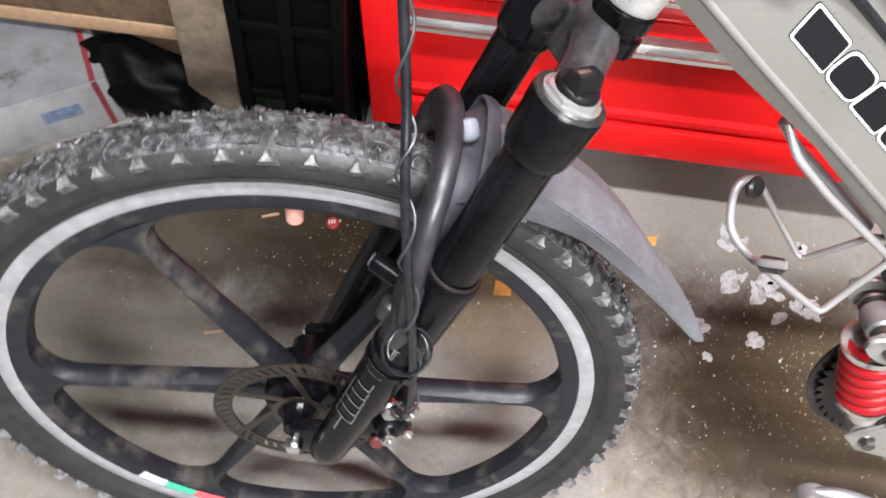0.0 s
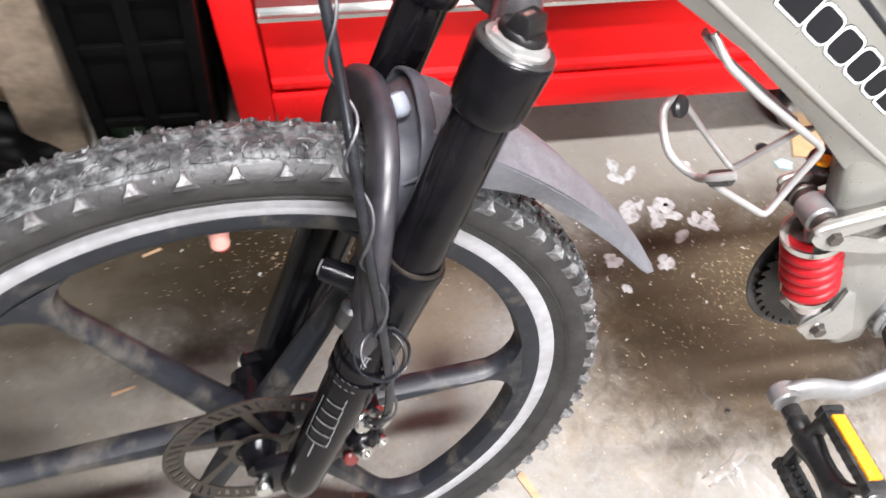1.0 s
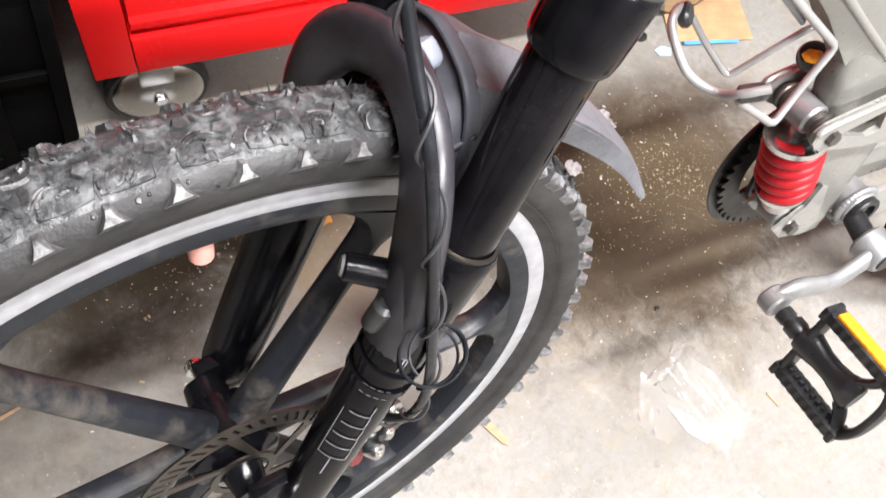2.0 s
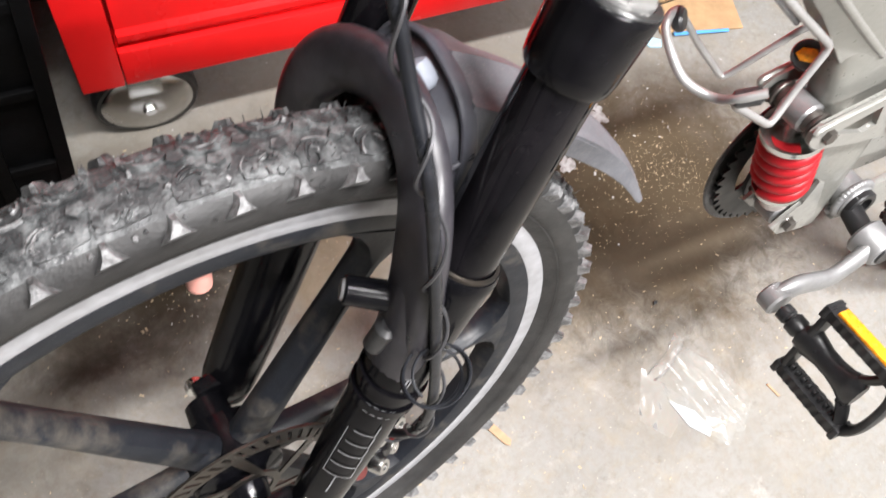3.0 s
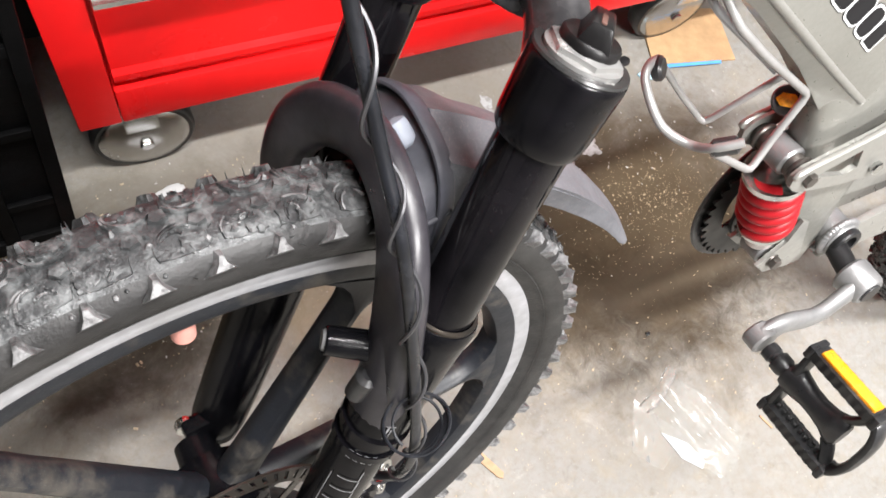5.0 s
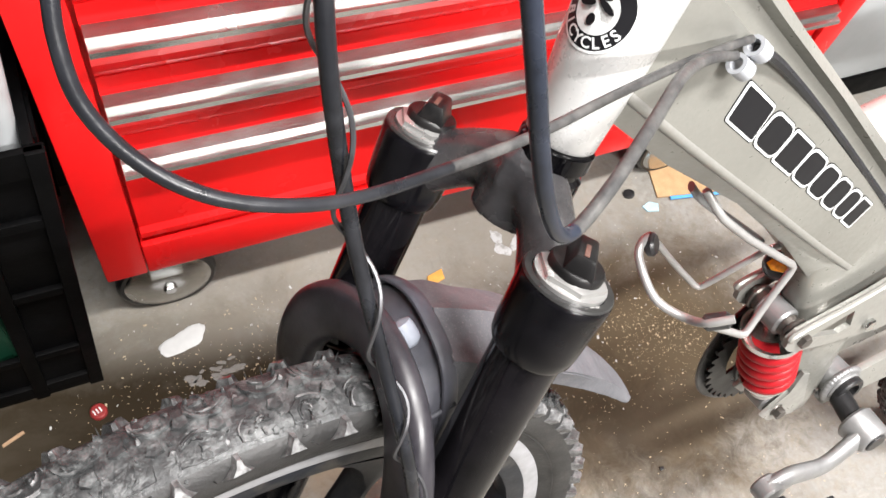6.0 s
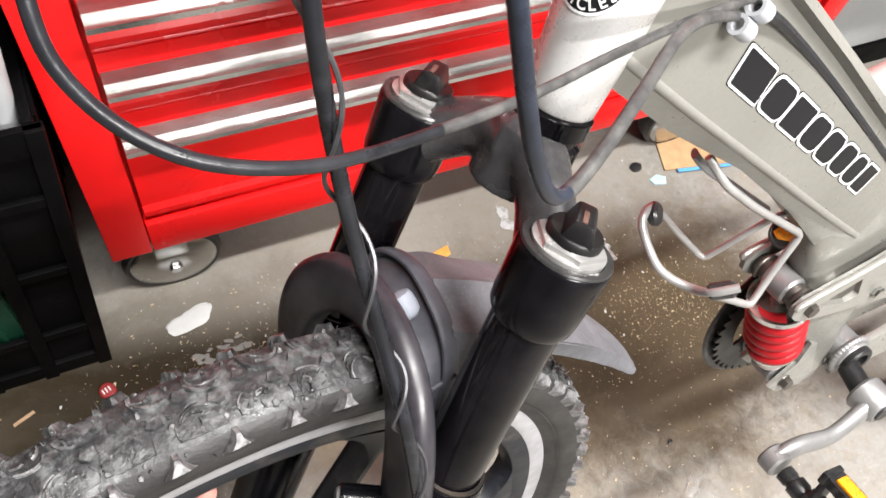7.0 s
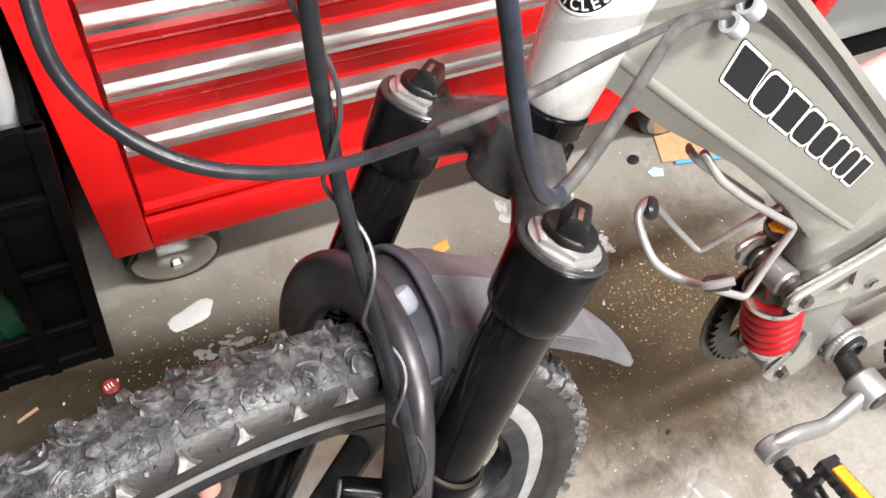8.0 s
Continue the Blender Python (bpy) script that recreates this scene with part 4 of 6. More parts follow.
def frame_body(m):
    # down tube: section swept from head tube to the bend; (x, y) lower, ridge and upper lines
    low = [(0.050, 0.034), (0.100, -0.010), (0.170, -0.062), (0.235, -0.122), (0.283, -0.175)]
    ridge = [(0.052, 0.053), (0.108, 0.004), (0.190, -0.065), (0.262, -0.126), (0.318, -0.172)]
    upper = [(0.075, 0.112), (0.136, 0.057), (0.206, -0.004), (0.278, -0.070), (0.345, -0.132)]
    crest = [(0.092, 0.130), (0.166, 0.062), (0.232, 0.004), (0.300, -0.056), (0.366, -0.116)]
    bm = bmesh.new()
    rings = []
    for l, r, u_, c in zip(low, ridge, upper, crest):
        sec = [(*l, 0.0100), (*r, 0.0190), (*u_, 0.0180), (u_[0] + 0.0012, u_[1] + 0.0012, 0.0115), (u_[0] + 0.010, u_[1] + 0.0092, 0.0110), (u_[0] + 0.0125, u_[1] + 0.0115, 0.0175), (*c, 0.012)]
        sec = sec + [(x, y, -z) for x, y, z in sec[::-1]]
        rings.append([bm.verts.new(p) for p in sec])
    k = len(rings[0])
    for a, c in zip(rings, rings[1:]):
        for j in range(k):
            bm.faces.new((a[j], a[(j + 1) % k], c[(j + 1) % k], c[j]))
    bm.faces.new(rings[0]), bm.faces.new(rings[-1])
    es = [e for e in bm.edges if len(e.link_faces) == 2 and e.calc_face_angle(0) > 0.35]
    bmesh.ops.bevel(bm, geom=es, offset=0.0026, segments=3, affect="EDGES", profile=0.5)
    body = part("frame", bm, FRAME, bike, "silver-grey painted aluminium frame with welded box tube", m=m, smooth=28)
    # ridge bead in a paler paint: its edge highlight is put into the colour
    for sg in (1, -1):
        bm = bmesh.new()
        tube(bm, spline([(x, y, 0.0160 * sg) for x, y in ridge], 6), 0.0038, 14)
        part("ridge", bm, LINK, body, "rounded ridge along the tube, paler for its edge highlight")
    # head tube flaring up into the frame
    bm = bmesh.new()
    p, q = Vector((0.0305, 0.0213, 0)), Vector((0.0305 + 0.348 * 0.155, 0.0213 + 0.9375 * 0.155, 0))
    mm, ln = along(p, q)
    lathe(bm, [(0.0174, 0), (0.0192, 0.002), (0.0200, 0.012), (0.0232, 0.05), (0.0252, 0.09), (0.0258, ln)], 40, mm)
    part("head_tube", bm, HEAD, body, "bright silver flared head tube")
    bm = bmesh.new()
    lathe(bm, [(0.017, -0.03), (0.0205, -0.028), (0.0205, -0.017), (0.018, -0.015), (0.018, -0.012), (0.0205, -0.010), (0.0205, -0.001), (0.0175, 0.001)], 36, mm)
    part("headset_cup", bm, GLOSS_BLACK, body, "black lower headset cup")
    # round badge wrapped on the front of the head tube
    def rad_at(h):
        return 0.0236 + (h - 0.05) * 0.05

    bd = mm.to_3x3().inverted() @ Vector((-0.9375, 0.348, 0.30))
    turn = math.degrees(math.atan2(bd.y, bd.x))
    bm = bmesh.new()
    for r0, r1, mt in ((0.0, 0.0115, 0), (0.0116, 0.0185, 1), (0.0186, 0.0198, 0)):
        for k2 in range(40):
            pts = []
            for a, r in ((k2, r0), (k2 + 1, r0), (k2 + 1, r1), (k2, r1)):
                ang = a * 2 * math.pi / 40
                x, y = r * math.cos(ang), r * math.sin(ang)
                th = x / 0.0245
                pts.append(mm @ pose(0, 0, 0, 0, 0, turn) @ Vector((rad_at(0.070 + y) * math.cos(th), rad_at(0.070 + y) * math.sin(th), 0.070 + y)))
            if r0 == 0:
                pts = pts[1:]
            f = bm.faces.new([bm.verts.new(x) for x in pts])
            f.material_index = mt
    badge = part("badge", bm, [PALE, INK], body, "round black and white head badge")

    def on_badge(x, y, lift):
        th, h = x / 0.0245, 0.070 + y
        return mm @ pose(0, 0, 0, 0, 0, turn) @ Vector(((rad_at(h) + lift) * math.cos(th), (rad_at(h) + lift) * math.sin(th), h))

    word = "BICYCLES"
    for i, sign in enumerate(word):
        a = radians(205 + 130 * i / (len(word) - 1))
        bm = letter(sign, 0.0074)
        for v in bm.verts:
            x, y = v.co.x, v.co.y
            cx, cy = 0.0152 * math.cos(a), 0.0152 * math.sin(a)
            v.co = on_badge(cx - math.sin(a) * x - math.cos(a) * y, cy + math.cos(a) * x - math.sin(a) * y, 0.0004)
        part("badge_letter", bm, PALE, badge, "white letter on the badge")
    for cx, cy, rx, ry, t0 in ((-0.005, 0.001, 0.0045, 0.0016, 20), (0.0045, 0.003, 0.005, 0.0017, -25), (0.0, -0.005, 0.003, 0.0022, 80), (0.001, 0.0065, 0.005, 0.0015, 5)):
        bm = bmesh.new()
        ring = []
        for k2 in range(14):
            x, y = rx * math.cos(k2 * math.pi / 7), ry * math.sin(k2 * math.pi / 7)
            ring.append(bm.verts.new(on_badge(cx + x * math.cos(radians(t0)) - y * math.sin(radians(t0)), cy + x * math.sin(radians(t0)) + y * math.cos(radians(t0)), 0.0004)))
        bm.faces.new(ring)
        part("badge_mark", bm, INK, badge)
    # strut down to the bottom bracket
    bm = bmesh.new()
    rings = []
    for y, x0, x1, th in ((-0.118, 0.312, 0.362, 0.013), (-0.140, 0.284, 0.390, 0.0155), (-0.170, 0.281, 0.396, 0.0168), (-0.212, 0.290, 0.396, 0.0170), (-0.260, 0.306, 0.394, 0.0170), (-0.310, 0.324, 0.391, 0.0168), (-0.372, 0.344, 0.389, 0.0160), (-0.396, 0.351, 0.386, 0.0150), (-0.404, 0.356, 0.380, 0.0110)):
        ring = []
        for k in range(28):
            c, q = math.cos(2 * math.pi * k / 28), math.sin(2 * math.pi * k / 28)
            ring.append(bm.verts.new(((x0 + x1) / 2 + (x1 - x0) / 2 * math.copysign(abs(c) ** 0.5, c), y, th * math.copysign(abs(q) ** 0.5, q))))
        rings.append(ring)
    for a, c in zip(rings, rings[1:]):
        for k in range(28):
            bm.faces.new((a[k], a[(k + 1) % 28], c[(k + 1) % 28], c[k]))
    bm.faces.new(rings[0]), bm.faces.new(rings[-1])
    part("strut", bm, FRAME, body, "grey welded seat strut", smooth=60)
    bm = bmesh.new()
    rod(bm, (0.402, -0.362, -0.034), (0.402, -0.362, 0.030), 0.0185, n=32, bevel=0.002)
    part("bottom_bracket_shell", bm, ALLOY, body, "bare alloy bottom bracket shell with grime")
    # coarse weld round the shell, and the lock ring on its face
    bm = bmesh.new()
    for k in range(34):
        a = 2 * math.pi * k / 34
        bmesh.ops.create_icosphere(bm, subdivisions=2, radius=0.0044, matrix=Matrix.Translation((0.402 + 0.0195 * math.cos(a), -0.362 + 0.0195 * math.sin(a), 0.0235)) @ Matrix.Diagonal((1.1, 1.1, 0.8, 1)))
    part("weld_bead", bm, ALLOY, body, "bright coarse weld bead")
    bm = bmesh.new()
    lathe(bm, [(0.011, 0.0295), (0.0172, 0.0295), (0.0172, 0.0345), (0.0158, 0.036), (0.011, 0.036)], 28, pose(0.402, -0.362, 0), closed=True)
    part("lock_ring", bm, CHAINRING, body, "greasy dark lock ring")
    for sg in (-1, 1):
        bm = bmesh.new()
        plate(bm, [(0.384, -0.382), (0.388, -0.366), (0.400, -0.352), (0.45, -0.343), (0.56, -0.35), (0.56, -0.385), (0.475, -0.388), (0.422, -0.388)], 0.0225 * sg - 0.004, 0.0225 * sg + 0.004, 0.002)
        part("swingarm_yoke", bm, LINK, body, "welded alloy swingarm yoke", smooth=28)
        bm = bmesh.new()
        for k in range(6):
            bmesh.ops.create_icosphere(bm, subdivisions=1, radius=0.0045, matrix=Matrix.Translation((0.3845 + 0.0035 * k, -0.376 + 0.0042 * k, 0.0185 * sg)))
        part("weld_bead", bm, ALLOY, body, "bright weld bead")
    # letters of the maker as plain outlined bars, and the cable clips
    d = Vector((0.2865 - 0.122, -0.118 - 0.020, 0)).normalized()
    up = Vector((-d.y, d.x, 0))
    org = Vector((0.1225, 0.0195, 0.0))
    share = (1.32, 1.12, 1.12, 1.02, 0.98, 0.92, 0.78, 0.74)
    n, ln = 8, 0.2147

    def rounded_bar(a0, w, h, r, slant):
        out = []
        for cx, cy, q0 in ((w - r, r, -90), (w - r, h - r, 0), (r, h - r, 90), (r, r, 180)):
            for q in (0, 30, 60, 90):
                px, py = cx + r * math.cos(radians(q0 + q)), cy + r * math.sin(radians(q0 + q))
                v = a0 + d * (px + slant * py) + up * py
                out.append((v.x, v.y))
        return out

    at = 0.0
    for k2 in range(n):
        hgt = 0.0235
        w = ln * share[k2] / sum(share)
        a0 = org + d * at
        at += w
        lean = -0.30 if k2 == 0 else -0.16 + 0.025 * k2
        soft_r = 0.0022 if k2 in (0, 2, 7) else 0.0065
        for lo, hi, ins, mt, nm in ((0.0183, 0.0188, -0.0006, INK, "decal_edge"), (0.0185, 0.0191, 0.0, PALE, "decal_outline"), (0.0187, 0.0194, 0.0017, INK, "decal_bar")):
            bm = bmesh.new()
            plate(bm, rounded_bar(a0 + d * ins + up * ins, w - 2 * ins, hgt - 2 * ins, soft_r - ins * 0.6, lean), lo, hi)
            part(nm, bm, mt, body)
    for x, y in ((0.121, 0.066), (0.113, 0.058)):
        bm = bmesh.new()
        lathe(bm, [(0.0034, -0.005), (0.0056, -0.005), (0.0056, 0.005), (0.0034, 0.005)], 16, Matrix.Translation((x, y, 0.026)) @ Vector((1, -0.8, 0)).to_track_quat("Z", "Y").to_matrix().to_4x4(), closed=True)
        part("cable_clip", bm, WHITE, body, "white plastic cable clip")
    # rear tube seen behind the frame
    bm = bmesh.new()
    rod(bm, TUBE_A, TUBE_B, 0.017, n=28)
    part("rear_tube", bm, SWINGARM, body, "pale pinkish silver rear tube")
    return body


frame_part = frame_body(FRAMEM)


def shock(m):
    a, c = Vector((0.283, -0.228, 0.0)), Vector((0.322, -0.362, 0.0))
    mm, ln = along(c, a)
    bm = bmesh.new()
    rod(bm, c, a, 0.0075, n=18)
    s = part("rear_shock", bm, STEEL, bike, "coil-over rear shock with a red spring", m=m)
    bm = bmesh.new()
    turns, per = 5.2, 22
    pts = []
    for i in range(int(turns * per) + 1):
        q = i / (turns * per)
        an = 2 * math.pi * turns * q
        pts.append(mm @ Vector((0.0195 * math.cos(an), 0.0195 * math.sin(an), 0.046 + (ln - 0.074) * q)))
    tube(bm, pts, 0.0071, 10)
    part("spring", bm, SPRING, s, "red coil spring")
    for z0, z1, r in ((0.036, 0.0395, 0.0228), (0.031, 0.0345, 0.0205), (ln - 0.03, ln - 0.024, 0.0265), (0.012, 0.031, 0.0132)):
        bm = bmesh.new()
        lathe(bm, [(0.008, z0), (r, z0), (r, z1), (0.008, z1)], 30, mm, closed=True)
        part("spring_seat", bm, STEEL if r > 0.02 else SWINGARM, s)
    for p, r in ((a, 0.0125), (c, 0.011)):
        bm = bmesh.new()
        rod(bm, p - Vector((0, 0, 0.0125)), p + Vector((0, 0, 0.0125)), r * 1.08, n=24, bevel=0.002)
        part("eyelet", bm, ALLOY, s)
        for sg in (-1, 1):
            bm = bmesh.new()
            out = 0.030 if p is a else 0.0215
            rod(bm, p + Vector((0, 0, (0.012 if p is a else 0.016) * sg)), p + Vector((0, 0, out * sg)), r * 0.86 if p is a else 0.008, r * 0.7 if p is a else 0.0075, 20, 0.001)
            if p is a:
                rod(bm, p + Vector((0, 0, 0.0185 * sg)), p + Vector((0, 0, 0.0225 * sg)), r * 1.02, n=20, bevel=0.001)
            hexagon(bm, Matrix.Translation(p + Vector((0, 0, out * sg))) @ pose(0, 0, 0, 0 if sg > 0 else 180), 0.0065, 0.006)
            part("pivot_bolt", bm, PIVOT, s)
    # lower bracket plates and the rocker links
    for sg in (-1, 1):
        bm = bmesh.new()
        plate(bm, [(0.303, -0.362), (0.318, -0.378), (0.352, -0.385), (0.362, -0.372), (0.344, -0.318), (0.334, -0.312), (0.330, -0.340), (0.312, -0.354)], 0.0185 * sg - 0.002, 0.0185 * sg + 0.002, 0.001)
        part("shock_bracket", bm, LINK, s)
        bm = bmesh.new()
        plate_with_hole(bm, [(0.270, -0.236), (0.264, -0.229), (0.264, -0.220), (0.271, -0.2135), (0.341, -0.199), (0.43, -0.170), (0.45, -0.185), (0.42, -0.262), (0.384, -0.264), (0.354, -0.256), (0.328, -0.253), (0.279, -0.2415)],
                        [(0.290, -0.2285), (0.334, -0.216), (0.340, -0.237), (0.328, -0.2415)], 0.029 * sg - 0.0025, 0.029 * sg + 0.0025)
        lk = part("rocker_link", bm, LINK, s, "pale silver rocker link plate", smooth=25)
        bm = bmesh.new()
        tube(bm, spline([(0.266, -0.221, 0.0318 * sg), (0.272, -0.2145, 0.0318 * sg), (0.341, -0.200, 0.0318 * sg), (0.43, -0.171, 0.0318 * sg)], 6), 0.0028, 8)
        part("link_flange", bm, LINK, lk)
        bm = bmesh.new()
        hexagon(bm, Matrix.Translation((0.364, -0.2445, 0.0315 * sg)) @ pose(0, 0, 0, 0 if sg > 0 else 180), 0.006, 0.005)
        part("link_bolt", bm, STEEL, lk)
    return s


shock(FRAMEM)


def drivetrain(m):
    bbp = Vector((0.388, -0.358, 0))
    bm = bmesh.new()
    # chainring with teeth
    n, r = 42, 0.083
    outl = []
    for k in range(n):
        for da, rr in ((0.0, r - 0.003), (0.3, r + 0.003), (0.55, r + 0.003), (0.85, r - 0.003)):
            p = polar(rr, 360 * (k + da) / n)
            outl.append((p.x, p.y))
    cm = Matrix.Translation(bbp + Vector((-0.008, 0, -0.045)))
    vs_o = [[bm.verts.new(cm @ Vector((x, y, z))) for x, y in outl] for z in (-0.0015, 0.0015)]
    k = len(outl)
    inner = [[bm.verts.new(cm @ polar(0.062, 360 * i / k, z)) for i in range(k)] for z in (-0.0015, 0.0015)]
    for i in range(k):
        j = (i + 1) % k
        bm.faces.new((vs_o[0][i], vs_o[0][j], vs_o[1][j], vs_o[1][i]))
        bm.faces.new((inner[0][i], inner[0][j], inner[1][j], inner[1][i]))
        for z in (0, 1):
            bm.faces.new((vs_o[z][i], vs_o[z][j], inner[z][j], inner[z][i]))
    for a in range(5):
        pts = [polar(0.02, 72 * a - 25), polar(0.02, 72 * a + 25), polar(0.064, 72 * a + 9), polar(0.064, 72 * a - 9)]
        plate(bm, [(p.x, p.y) for p in pts], -0.0014, 0.0014, m=cm)
    c = part("chainring", bm, CHAINRING, bike, "black steel toothed chainring", m=m, smooth=30)
    bm = bmesh.new()
    lathe(bm, [(0.068, -0.004), (0.092, -0.004), (0.0935, -0.002), (0.092, 0.0), (0.068, 0.0)], 60, cm @ pose(0, 0, -0.004), closed=True)
    part("chain_guard", bm, PEDAL, c, "black plastic chain guard")
    bm = bmesh.new()
    lathe(bm, [(0.04, -0.002), (0.058, -0.002), (0.058, 0.002), (0.04, 0.002)], 48, cm @ pose(0, 0, 0.009), closed=True)
    part("small_chainring", bm, CHAINRING, c)
    # crank arm on the side nearest the garage's middle
    bm = bmesh.new()
    end = Vector((0.267, -0.378, 0.076))
    hub = bbp + Vector((0, -0.012, 0.02))
    pts = spline([hub + Vector((0, 0, 0.052)), hub + Vector((-0.018, -0.005, 0.054)), hub + Vector((-0.055, -0.012, 0.058)), end + Vector((0.025, 0.005, 0)), end], 6)
    k = len(pts)
    tube(bm, pts, 0.0115, 16, 0.6, up=(0, 0, 1), radii=[0.0145 + (0.003 if i < 3 else 0) - 0.0032 * math.sin(3.14 * i / k) for i in range(k)])
    rod(bm, hub + Vector((0, 0, 0.036)), hub + Vector((0, 0, 0.064)), 0.019, 0.017, 26, 0.003)
    rod(bm, end - Vector((0, 0, 0.0085)), end + Vector((0, 0, 0.0085)), 0.0135, n=26, bevel=0.002)
    cr = part("crank_arm", bm, ALLOY, bike, "scuffed cast alloy crank arm", m=m)
    bm = bmesh.new()
    rod(bm, hub + Vector((0, 0, 0.062)), hub + Vector((0, 0, 0.066)), 0.011, n=20, bevel=0.001)
    part("crank_bolt_cap", bm, PEDAL, cr)
    bm = bmesh.new()
    rod(bm, hub + Vector((0.006, 0.004, 0.012)), hub + Vector((0, 0, 0.038)), 0.0105, n=22, bevel=0.001)
    part("spindle", bm, CHAINRING, cr, "dark greasy steel spindle")
    return end


CRANK_END = drivetrain(FRAMEM)


def pedal(m):
    # pedal frame: x along the body, y across, z out along the spindle
    bm = bmesh.new()
    lathe(bm, [(0.006, 0.004), (0.0085, 0.005), (0.0085, 0.014), (0.0075, 0.015), (0.0075, 0.018), (0.0098, 0.019), (0.0098, 0.029), (0.0085, 0.031), (0.0085, 0.036)], 24)
    p = part("pedal", bm, PEDAL, bike, "black resin platform pedal with amber reflectors", m=m)
    # barrel: waisted, flaring towards the outer end
    bm = bmesh.new()
    rings = []
    for z, wx, wy in ((0.034, 0.0125, 0.0115), (0.042, 0.0165, 0.0110), (0.050, 0.0140, 0.0105), (0.062, 0.0110, 0.0098), (0.075, 0.0108, 0.0095), (0.088, 0.0135, 0.0095), (0.097, 0.0185, 0.0092), (0.103, 0.0175, 0.0085), (0.106, 0.0130, 0.0075)):
        rings.append([bm.verts.new((wx * math.cos(2 * math.pi * k / 20), wy * math.sin(2 * math.pi * k / 20), z)) for k in range(20)])
    for a, c in zip(rings, rings[1:]):
        for k in range(20):
            bm.faces.new((a[k], a[(k + 1) % 20], c[(k + 1) % 20], c[k]))
    bm.faces.new(rings[0]), bm.faces.new(rings[-1])
    part("barrel", bm, PEDAL, p, "waisted black resin barrel")
    for s in (-1, 1):
        bm = bmesh.new()
        outl = []
        for side in (1, -1):
            row = []
            for k in range(41):
                z0 = 0.040 + 0.0755 * k / 40
                bump = 0.0007 * (0.5 + 0.5 * math.cos(2 * math.pi * k / 5)) if 3 < k < 38 else 0.0
                row.append((z0, side * (0.0088 + bump)))
            outl += row if side > 0 else row[::-1]
        plate(bm, outl, s * 0.039 - 0.0048, s * 0.039 + 0.0048, 0.0008, m=Matrix(((0, 0, 1, 0), (0, 1, 0, 0), (1, 0, 0, 0), (0, 0, 0, 1))))
        for z0 in (0.038, 0.1165):
            add_box(bm, (s * 0.039 - 0.0065, -0.0105, z0 - 0.0035), (s * 0.039 + 0.0065, 0.0105, z0 + 0.0035), 0.002)
        part("side_cage", bm, PEDAL, p)
        bm = bmesh.new()
        add_box(bm, (s * 0.0445 - 0.002, -0.0062, 0.046), (s * 0.0445 + 0.002, 0.0062, 0.110), 0.001)
        part("reflector", bm, ORANGE, p, "amber plastic reflector")
        for k in range(9):
            bm = bmesh.new()
            rod(bm, (s * 0.033, 0.0, 0.047 + 0.0075 * k), (s * 0.0325, 0.0, 0.0505 + 0.0075 * k), 0.0034, 0.0026, 10)
            part("grip_tooth", bm, PEDAL, p)
    bm = bmesh.new()
    add_box(bm, (-0.040, -0.0085, 0.037), (0.040, 0.0085, 0.045), 0.003)
    part("inner_plate", bm, PEDAL, p)
    bm = bmesh.new()
    pts = spline([(-0.038, 0, 0.112), (-0.034, 0, 0.120), (-0.016, 0, 0.127), (0.016, 0, 0.127), (0.034, 0, 0.120), (0.038, 0, 0.112)], 6)
    tube(bm, pts, 0.0085, 12, 0.55, up=(1, 0, 0), square=0.8)
    part("outer_plate", bm, PEDAL, p)
    for s in (-1, 1):
        bm = bmesh.new()
        pts = spline([(s * 0.014, 0, 0.098), (s * 0.022, 0, 0.105), (s * 0.031, 0, 0.110), (s * 0.037, 0, 0.112)], 5)
        tube(bm, pts, 0.0062, 10, 0.7)
        part("web", bm, PEDAL, p)


PEDAL_SPIN = 80
pedal(FRAMEM @ Matrix.Translation((0.268, -0.381, 0.075)) @ pose(0, 0, 0, 0, 0, PEDAL_SPIN) @ pose(0, 0, 0.0085) @ Matrix.Diagonal((1, 1, 0.91, 1)))


